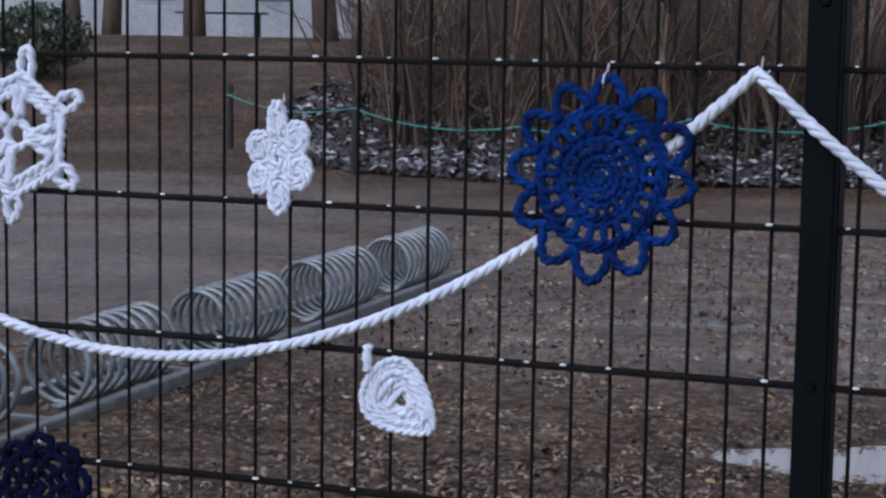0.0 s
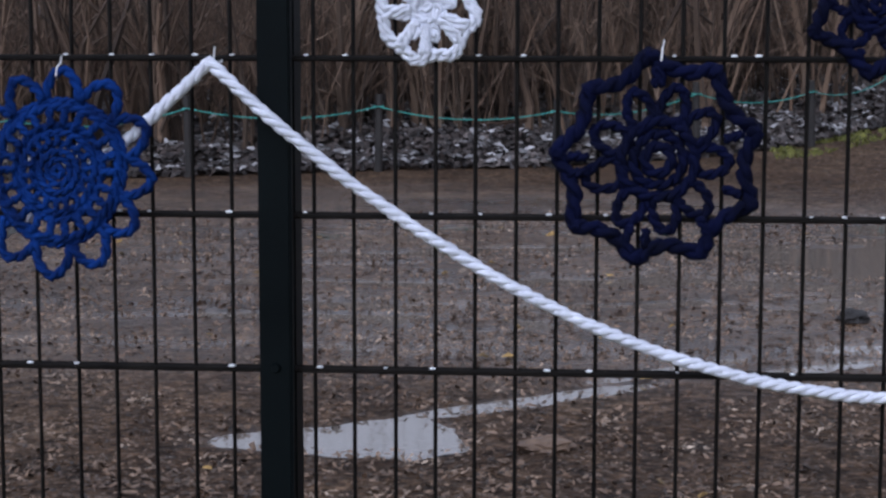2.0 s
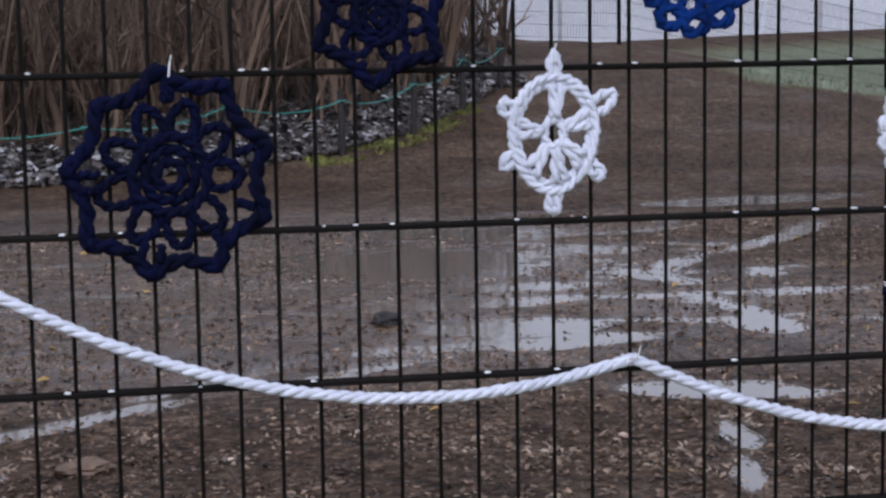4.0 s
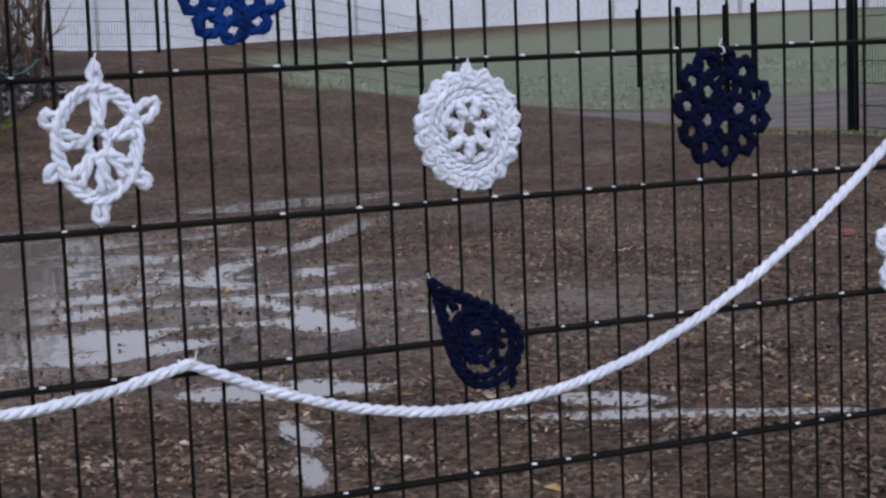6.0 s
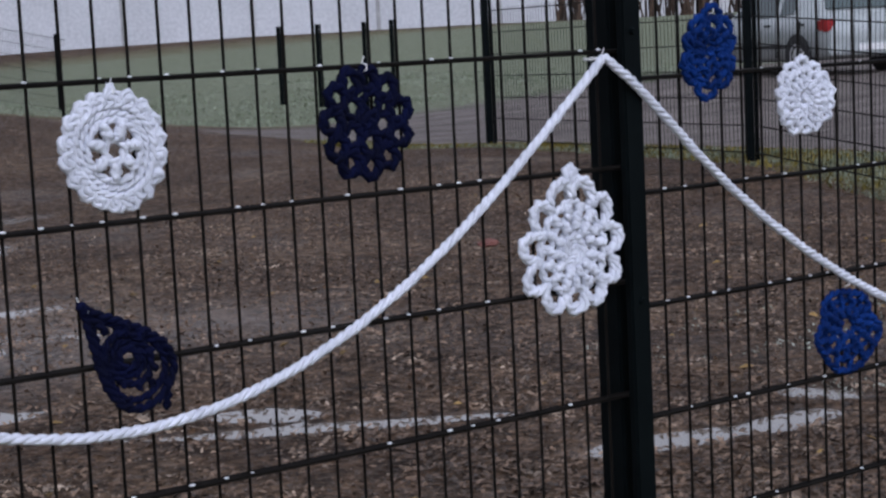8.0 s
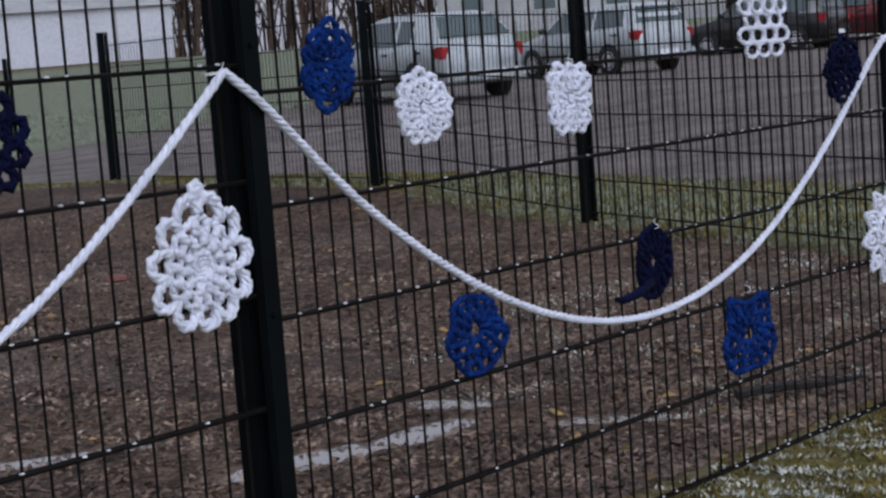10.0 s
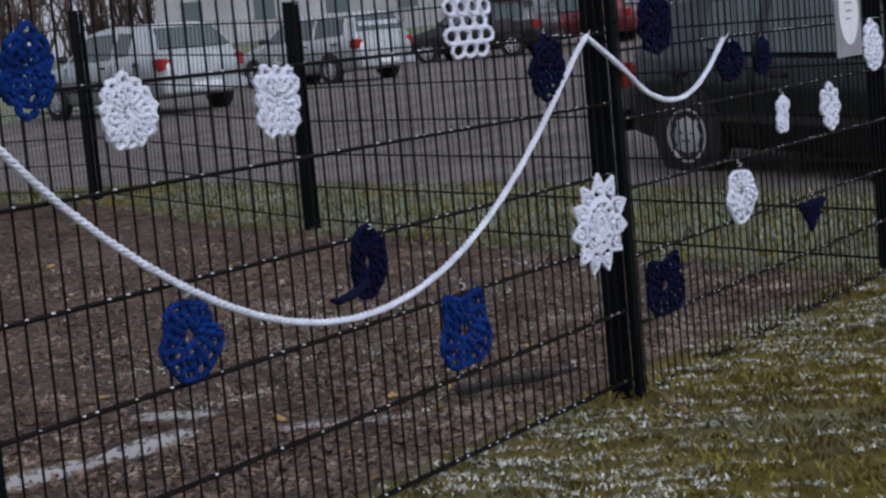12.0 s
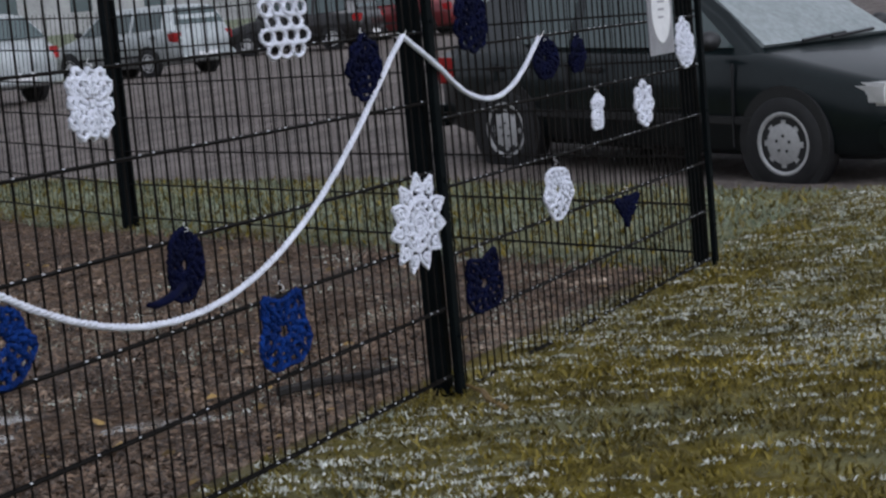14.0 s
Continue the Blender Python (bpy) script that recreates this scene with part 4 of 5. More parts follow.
# the trailing end of the tailed shape
bm = bmesh.new()
tube(bm, [(3.66, -0.024, 0.625), (3.60, -0.026, 0.605), (3.55, -0.024, 0.60), (3.525, -0.022, 0.606)], [0.012, 0.011, 0.009, 0.005], seg=7)
tail = part("tail", bm, M_NAVY, stocking, smooth=True)
tail.matrix_parent_inverse = stocking.matrix_basis.inverted()


def notice():
    o = tagged(empty("notice", (7.0, -0.012, 1.09)), "grey card with a white oval notice on the fence", "sign")
    bm = bmesh.new()
    box(bm, (-0.14, -0.002, -0.15), (0.14, 0.002, 0.17), 0.001)
    part("card", bm, M_PLATE, o)
    bm = bmesh.new()
    bmesh.ops.create_cone(bm, cap_ends=True, segments=36, radius1=1, radius2=1, depth=0.002, matrix=Matrix.Translation((0, -0.0045, 0.02)) @ Matrix.Diagonal((0.105, 1, 0.125, 1)) @ Matrix.Rotation(radians(90), 4, "X"))
    part("oval", bm, M_PAPER, o)
    for k in range(3):
        bm = bmesh.new()
        box(bm, (-0.04, -0.0072, 0.05 - k * 0.03), (0.04 - 0.01 * k, -0.0062, 0.058 - k * 0.03))
        part("bar", bm, M_INK, o)


notice()

# ---- bicycle stand of steel coils ----
def bike_stand():
    s = tagged(empty("bicycle_stand", (-2.57, 0, 0), 1.0), "galvanised steel bicycle stand of coils on a floor bar", "bicycle stand")
    for y0 in (1.38, 2.306, 3.232, 4.158, 5.084):
        bm = bmesh.new()
        z = float(land(-2.6, y0 + 0.3)) + 0.130
        pts, turns = [], 9
        for i in range(turns * 26 + 1):
            a = i * math.tau / 26
            pts.append((0.119 * math.sin(a), y0 + 0.61 * i / (turns * 26), z - 0.119 * math.cos(a)))
        tube(bm, pts, 0.0105, seg=7)
        part("coil", bm, M_ZINC, s, smooth=True)
    for x in (0.150, -0.150):
        bm = bmesh.new()
        z = float(land(-2.6, 3.0))
        box(bm, (x - 0.024, 0.82, z - 0.03), (x + 0.024, 5.8, z + 0.04), 0.004)
        part("floor_bar", bm, M_ZINC, s)
    for y in (1.25, 2.13, 3.06, 3.98, 4.91, 5.72):
        bm = bmesh.new()
        z = float(land(-2.6, y))
        box(bm, (-0.126, y - 0.02, z - 0.01), (0.126, y + 0.02, z + 0.012), 0.003)
        part("cross_bar", bm, M_ZINC, s)


bike_stand()


# ---- cordoned bed of leaf litter and the thicket behind it ----
EDGE = [(-7.6, 13.2), (-5.6, 11.6), (-4.0, 11.2), (-2.7, 11.6), (-1.25, 12.2), (0.2, 12.5), (1.4, 13.2), (2.5, 14.1), (3.4, 15.4), (4.2, 16.9), (5.0, 18.6)]
tops = []
for i, (x, y) in enumerate(EDGE):
    s = tagged(empty("stake", (x, y, float(land(x, y)))), "dark wet wooden stake holding a green cord", "stake", "stakes along the bed")
    bm = bmesh.new()
    h = 0.62 + 0.05 * math.sin(i * 2.3)
    bmesh.ops.create_cone(bm, cap_ends=True, segments=9, radius1=0.038, radius2=0.03, depth=h + 0.2, matrix=Matrix.Translation((0, 0, h / 2 - 0.1)) @ Matrix.Rotation(0.03 * math.sin(i * 1.7), 4, "Y"))
    part("shaft", bm, M_STAKE, s)
    bm = bmesh.new()
    tube(bm, [(0.042 * math.cos(a), 0.042 * math.sin(a), h - 0.1) for a in np.linspace(0, math.tau, 12, endpoint=False)], 0.006, True, 5)
    part("knot", bm, M_CORD, s)
    tops.append(Vector((x, y - 0.04, float(land(x, y)) + h - 0.1)))
bm = bmesh.new()
line = []
for a, b in zip(tops[:-1], tops[1:]):
    for k in range(12):
        u = k / 12
        line.append(a.lerp(b, u) - Vector((0, 0, 0.09 * 4 * u * (1 - u))))
tube(bm, line + [tops[-1]], 0.006, seg=5)
tagged(part("cord", bm, M_CORD), "thin green plastic cord tied from stake to stake", "cord")


def edge_y(x):
    return np.interp(x, [p[0] for p in EDGE], [p[1] for p in EDGE])


def shards(count, where, size, material, name, parent_label, category, flat=0.35, seed=4, lift=0.0):
    """Many small curled scraps, each a bent quad with its own tilt."""
    rng = np.random.RandomState(seed)
    P = where(rng, count)
    n = len(P)
    L = rng.uniform(size[0], size[1], n)
    Wd = L * rng.uniform(0.3, 0.7, n)
    a = rng.uniform(0, math.tau, n)
    e = rng.normal(0, flat, n)
    ux = np.stack([np.cos(a) * np.cos(e), np.sin(a) * np.cos(e), np.sin(e)], -1)
    r = rng.normal(0, flat, n)
    vx = np.stack([-np.sin(a) * np.cos(r), np.cos(a) * np.cos(r), np.sin(r)], -1)
    up = np.cross(ux, vx)
    C = P + np.array([0, 0, lift])
    A0 = C - ux * L[:, None] / 2 - vx * Wd[:, None] / 2
    A1 = C + ux * L[:, None] / 2 - vx * Wd[:, None] * 0.3
    A2 = C + ux * L[:, None] / 2 + vx * Wd[:, None] * 0.35
    A3 = C - ux * L[:, None] / 2 + vx * Wd[:, None] / 2
    M0 = C + up * (L * rng.uniform(0.08, 0.35, n))[:, None]
    V = np.stack([A0, A1, A2, A3, M0], 1).reshape(-1, 3)
    k = np.arange(n)[:, None] * 5
    F = np.concatenate([k + np.array(t) for t in ((0, 1, 4), (1, 2, 4), (2, 3, 4), (3, 0, 4))])
    ob = raw(name, V.tolist(), F.tolist(), material)
    return tagged(ob, parent_label, category, kind="stuff")


def in_bed(rng, n):
    x = rng.uniform(-8.2, 5.4, n)
    d = rng.uniform(0, 1, n) ** 1.3 * 5.0
    y = edge_y(x) + 0.06 + d
    keep = x > 0.34 - 0.485 * (y + 2.24) + 0.25 * wave(y, x, 24)
    x, y, d = x[keep], y[keep], d[keep]
    n = len(x)
    z = land(x, y) + 0.02 + 0.28 * np.sqrt(np.clip(d / 2.2, 0, 1)) * (0.6 + 0.4 * wave(x * 1.2, y * 1.2, 21)) * rng.uniform(0.75, 1.05, n)
    return np.stack([x, y, z], -1)


def build_bed():
    xs, ds = np.arange(-6.9, 5.5, 0.12), np.arange(0, 6.0, 0.15)
    X, D = np.meshgrid(xs, ds)
    Y = edge_y(X) + 0.08 + D
    inside = sm(-0.5, 0.4, X - 0.34 + 0.485 * (Y + 2.24))
    Z = land(X, Y) - 0.05 + (0.02 + 0.27 * np.sqrt(np.clip(D / 2.2, 0, 1)) * (0.6 + 0.4 * wave(X * 1.2, Y * 1.2, 21)) + 0.02 * wave(X * 6, Y * 6, 22)) * inside
    idx = np.arange(X.size).reshape(X.shape)
    F = np.stack([idx[:-1, :-1], idx[:-1, 1:], idx[1:, 1:], idx[1:, :-1]], -1).reshape(-1, 4)
    tagged(raw("litter_mound", np.stack([X, Y, Z], -1).reshape(-1, 3).tolist(), F.tolist(), M_LITTER, smooth=True), "low mound of dark wet leaf litter behind the cord", "mound", kind="stuff")
    shards(42000, in_bed, (0.03, 0.12), M_LITTER, "leaf_litter", "wet brown and pale fallen leaves heaped behind the cord", "leaf litter", 0.45, 6)
    shards(2600, in_bed, (0.03, 0.11), M_RIME, "frosted_litter", "pale frosted leaves and twigs on the dark litter", "leaf litter", 0.3, 16, 0.03)


build_bed()


def stems(name, count, where, height, thick, seed, material, label, category, twigs=5, lean=0.10):
    """Leafless shrubs: each stem a bent tapering rod of three sides with side twigs."""
    rng = np.random.RandomState(seed)
    V, F = [], []

    def rod(p, d, length, r, bends):
        base = len(V)
        q, dirn = np.array(p, float), np.array(d, float)
        for i in range(bends + 1):
            rr = r * (1 - 0.75 * i / bends)
            u = np.cross(dirn, (0.3, 1, 0.1))
            u = u / (np.linalg.norm(u) + 1e-9)
            w = np.cross(dirn, u)
            for k in range(3):
                a = k * math.tau / 3
                V.append(tuple(q + (u * math.cos(a) + w * math.sin(a)) * rr))
            dirn = dirn + rng.normal(0, 0.16, 3)
            dirn = dirn / np.linalg.norm(dirn)
            q = q + dirn * length / bends
        for i in range(bends):
            for k in range(3):
                a, b = base + i * 3 + k, base + i * 3 + (k + 1) % 3
                F.append((a, b, b + 3, a + 3))

    for p in where(rng, count):
        h = height * rng.uniform(0.55, 1.15)
        r = thick * rng.uniform(0.5, 1.4)
        d = np.array([rng.normal(0, lean), rng.normal(0, lean), 1.0])
        d = d / np.linalg.norm(d)
        rod(p, d, h, r, 4)
        for _ in range(twigs):
            f = rng.uniform(0.1, 0.75)
            dd = d + rng.normal(0, 0.45, 3)
            dd[2] = abs(dd[2]) * 0.8
            rod(p + d * h * f, dd / np.linalg.norm(dd), h * rng.uniform(0.2, 0.45), r * 0.4, 2)
    return tagged(raw(name, V, F, material), label, category, kind="stuff")


def behind_bed(rng, n):
    x = rng.uniform(-8.0, 5.6, n)
    y = edge_y(x) + 1.3 + rng.uniform(0, 1, n) ** 0.8 * 5.0
    keep = x > 0.34 - 0.43 * (y + 2.24)
    x, y = x[keep], y[keep]
    return np.stack([x, y, land(x, y) - 0.05 + 0.12], -1)


def clumps_behind(rng, n):
    """Stools of several trunks, with gaps between them."""
    cx = rng.uniform(-8.0, 5.6, n // 4)
    k = rng.randint(0, len(cx), n)
    x = cx[k] + rng.normal(0, 0.13, n)
    y = edge_y(x) + 1.0 + np.mod(cx[k] * 7.3, 1.0) * 2.6 + rng.normal(0, 0.12, n)
    keep = x > 0.34 - 0.43 * (y + 2.24)
    x, y = x[keep], y[keep]
    return np.stack([x, y, land(x, y) + 0.05], -1)


stems("thicket", 2000, behind_bed, 1.9, 0.014, 31, M_THICKET, "dense leafless brown thicket behind the leaf bed", "thicket", 6)
stems("thicket", 260, clumps_behind, 2.3, 0.042, 32, M_THICKET, "thicker dark trunks in the brown thicket", "thicket", 4, 0.07)


def far_row(rng, n):
    t = rng.uniform(0, 1, n)
    x = -60 + 190 * t
    y = 104 - 0.0045 * (x - 10) ** 2 + rng.uniform(0, 16, n)
    return np.stack([x, y, land(x, y) - 0.2], -1)


def east_row(rng, n):
    y = rng.uniform(-60, 70, n)
    x = 82 + rng.uniform(0, 16, n)
    return np.stack([x, y, land(x, y) - 0.2], -1)


def left_row(rng, n):
    x = rng.uniform(-52, 6, n)
    y = 50 + 0.2 * x + rng.uniform(0, 12, n)
    return np.stack([x, y, land(x, y) - 0.2], -1)


stems("far_woods", 2200, far_row, 13, 0.11, 41, M_BARK, "distant leafless grey-brown woodland", "woodland", 6, 0.05)
stems("far_woods", 1600, east_row, 12, 0.11, 42, M_BARK, "leafless trees beyond the parking place", "woodland", 6, 0.05)
stems("far_woods", 900, left_row, 9, 0.09, 43, M_BARK, "leafless trees beyond the earth yard", "woodland", 6, 0.06)


def bare_tree(x, y, h, r, seed):
    """A bare tree: tapered trunk, forking limbs and fine twigs."""
    rng = random.Random(seed)
    t = tagged(empty("tree", (x, y, float(land(x, y)))), "leafless tree with a dark wet trunk", "tree", "trees round the yard")
    bm = bmesh.new()
    pts = [Vector((0, 0, -0.3))]
    for i in range(7):
        pts.append(pts[-1] + Vector((rng.uniform(-0.12, 0.12), rng.uniform(-0.12, 0.12), h / 7)))
    tube(bm, pts, [r * (1.25 - 0.15 * i) for i in range(8)], seg=9)
    part("trunk", bm, M_BARK, t, smooth=True)
    bm = bmesh.new()
    for k in range(9):
        p = pts[rng.randint(2, 6)]
        d = Vector((rng.uniform(-1, 1), rng.uniform(-1, 1), rng.uniform(0.4, 1.0))).normalized()
        q = [p.copy()]
        for i in range(4):
            d = (d + Vector((rng.uniform(-0.3, 0.3), rng.uniform(-0.3, 0.3), 0.15))).normalized()
            q.append(q[-1] + d * h * 0.09)
        tube(bm, q, [r * 0.4 * (1 - 0.2 * i) for i in range(5)], seg=5)
        for j in range(5):
            s = q[rng.randint(1, 4)]
            e = s + Vector((rng.uniform(-1, 1), rng.uniform(-1, 1), rng.uniform(0.1, 1))) * h * 0.12
            tube(bm, [s, s.lerp(e, 0.5) + Vector((0.05, 0, 0.05)), e], [r * 0.12, r * 0.08, r * 0.03], seg=4)
    part("crown", bm, M_BARK, t)


for k, (x, y, r) in enumerate(((-17.5, 27.5, 0.16), (-14.6, 25.5, 0.17), (-11.4, 24.0, 0.18), (-12.3, 30.0, 0.12), (-8.6, 21.0, 0.11), (-20.5, 31, 0.15))):
    bare_tree(x, y, 7.5, r, 70 + k)


def evergreen(x, y, s):
    o = tagged(empty("bush", (x, y, float(land(x, y)))), "low dark evergreen bush in the yard", "bush")
    bm = bmesh.new()
    rng = random.Random(5)
    for k in range(14):
        a = rng.uniform(0, math.tau)
        tube(bm, [(0, 0, -0.05), (0.3 * s * math.cos(a), 0.3 * s * math.sin(a), 0.4 * s), (0.55 * s * math.cos(a), 0.55 * s * math.sin(a), s * rng.uniform(0.6, 0.95))], [0.02, 0.014, 0.006], seg=5)
    part("branches", bm, M_BARK, o)

    def inside(r, n):
        v = r.normal(0, 1, (n, 3))
        v = v / np.linalg.norm(v, axis=1)[:, None] * r.uniform(0.55, 1.0, n)[:, None]
        return v * np.array([0.75 * s, 0.75 * s, 0.5 * s]) + np.array([0, 0, 0.52 * s])
    leaves = shards(2600, inside, (0.04, 0.10), M_BUSH, "foliage", "small dark green leaves", "", 0.8, 8)
    leaves.parent = o


evergreen(-13.1, 18.3, 1.0)


# ---- buildings far off ----
def white_hall():
    a, b = Vector((8, 90.5, 0)), Vector((60.5, 68.3, 0))
    d = (b - a).normalized()
    turn = math.degrees(math.atan2(d.y, d.x))
    L = (b - a).length
    o = tagged(empty("hall", (a.x, a.y, 1.2), turn), "long low white hall with sheet cladding", "building")
    bm = bmesh.new()
    box(bm, (0, 0, -1.5), (L, 9, 3.35), 0.02)
    part("wall", bm, M_HALL, o)
    bm = bmesh.new()
    vs = [bm.verts.new(p) for p in ((-0.2, -0.3, 3.35), (L + 0.2, -0.3, 3.35), (L + 0.2, 9.3, 3.35), (-0.2, 9.3, 3.35), (-0.2, 4.5, 4.6), (L + 0.2, 4.5, 4.6))]
    for f in ((0, 1, 5, 4), (2, 3, 4, 5), (1, 2, 5), (3, 0, 4), (0, 3, 2, 1)):
        bm.faces.new([vs[i] for i in f])
    part("roof", bm, M_GREYWALL, o)
    for k in range(9):
        bm = bmesh.new()
        x = 3 + k * (L - 6) / 8
        box(bm, (x - 0.09, -0.1, -1.2), (x + 0.09, 0.003, 3.3))
        part("pillar", bm, M_GREYWALL, o)


white_hall()


def low_house(x, y, turn, L, D, H, label):
    o = tagged(empty("house", (x, y, float(land(x, y))), turn), label, "building")
    bm = bmesh.new()
    box(bm, (0, 0, -0.5), (L, D, H), 0.02)
    part("wall", bm, M_GREYWALL, o)
    bm = bmesh.new()
    vs = [bm.verts.new(p) for p in ((-0.4, -0.4, H), (L + 0.4, -0.4, H), (L + 0.4, D + 0.4, H), (-0.4, D + 0.4, H), (-0.4, D / 2, H + 2), (L + 0.4, D / 2, H + 2))]
    for f in ((0, 1, 5, 4), (2, 3, 4, 5), (1, 2, 5), (3, 0, 4), (0, 3, 2, 1)):
        bm.faces.new([vs[i] for i in f])
    part("roof", bm, M_ROOF, o)
    n = max(2, int(L / 3))
    for k in range(n):
        bm = bmesh.new()
        cx = L * (k + 0.5) / n
        box(bm, (cx - 0.6, -0.03, 0.9), (cx + 0.6, 0.02, 2.2), 0.01)
        win = part("window", bm, M_GREYWALL, o)
        bm = bmesh.new()
        box(bm, (cx - 0.52, -0.045, 0.98), (cx + 0.52, -0.035, 2.12))
        part("pane", bm, M_GLASS, win)


low_house(-32.9, 40, 12, 17, 7, 2.8, "pale grey rendered building beyond the yard")
low_house(66, 55, -50, 14, 8, 3.0, "grey house with a red-brown roof behind the trees")
low_house(72, 30, -75, 12, 8, 3.0, "grey house with a red-brown roof beyond the cars")


def bench(x, y, turn):
    o = tagged(empty("bench", (x, y, float(land(x, y))), turn), "dark wooden picnic bench in the yard", "bench")
    for k in range(3):
        bm = bmesh.new()
        box(bm, (-0.9, -0.3 + 0.2 * k, 0.44), (0.9, -0.13 + 0.2 * k, 0.48), 0.005)
        part("plank", bm, M_STAKE, o)
    for x0 in (-0.7, 0.7):
        bm = bmesh.new()
        box(bm, (x0 - 0.04, -0.28, -0.02), (x0 + 0.04, 0.26, 0.44), 0.005)
        part("leg", bm, M_STAKE, o)


bench(-16.15, 29.5, 20)


# ---- parked cars ----
def loft(bm, sections):
    rings = [[bm.verts.new(p) for p in s] for s in sections]
    for a, b in zip(rings[:-1], rings[1:]):
        for k in range(len(a) - 1):
            bm.faces.new((a[k], a[k + 1], b[k + 1], b[k]))
    bm.faces.new(rings[0])
    bm.faces.new(rings[-1][::-1])


def wheel(parent, x, y, side, r, spokes):
    """A tyre with its cover; side is -1 or 1 for the way the cover faces."""
    w = new("wheel")
    w.parent = parent
    w.matrix_basis = pose(x, y, r, 0, 0, 0)
    bm = bmesh.new()
    prof = [(r * 0.66, 0.085), (r * 0.93, 0.088), (r, 0.062), (r, -0.062), (r * 0.93, -0.088), (r * 0.66, -0.085)]
    n = 36
    grid = [[bm.verts.new((p * math.cos(k * math.tau / n), q, p * math.sin(k * math.tau / n))) for p, q in prof] for k in range(n)]
    for k in range(n):
        for j in range(len(prof) - 1):
            bm.faces.new((grid[k][j], grid[k][j + 1], grid[(k + 1) % n][j + 1], grid[(k + 1) % n][j]))
    part("tyre", bm, M_TYRE, w, smooth=True)
    # a dished cover with a rolled rim, a ring of slots and the bolt holes
    bm = bmesh.new()
    n = spokes * 6
    prof = [(0.001, 0.086), (0.20, 0.086), (0.40, 0.080), (0.42, 0.078), (0.57, 0.074), (0.60, 0.084), (0.655, 0.086), (0.68, 0.074)]
    grid = [[bm.verts.new((p * r * math.cos(k * math.tau / n), side * q, p * r * math.sin(k * math.tau / n))) for p, q in prof] for k in range(n)]
    for k in range(n):
        for j in range(len(prof) - 1):
            if j == 3 and k % 6 in (1, 2, 3, 4):
                continue
            bm.faces.new((grid[k][j], grid[k][j + 1], grid[(k + 1) % n][j + 1], grid[(k + 1) % n][j]))
    rim = part("rim", bm, M_RIM, w, smooth=True)
    for k in range(5):
        a = k * math.tau / 5 + 0.3
        bm = bmesh.new()
        bmesh.ops.create_cone(bm, cap_ends=True, segments=10, radius1=r * 0.036, radius2=r * 0.032, depth=0.006, matrix=Matrix.Translation((r * 0.17 * math.cos(a), side * 0.087, r * 0.17 * math.sin(a))) @ Matrix.Rotation(radians(90), 4, "X"))
        part("bolt_hole", bm, M_TRIM, rim)
    bm = bmesh.new()
    bmesh.ops.create_cone(bm, cap_ends=True, segments=28, radius1=r * 0.64, radius2=r * 0.64, depth=0.12, matrix=Matrix.Rotation(radians(90), 4, "X"))
    part("hub", bm, M_TRIM, w)
    return w


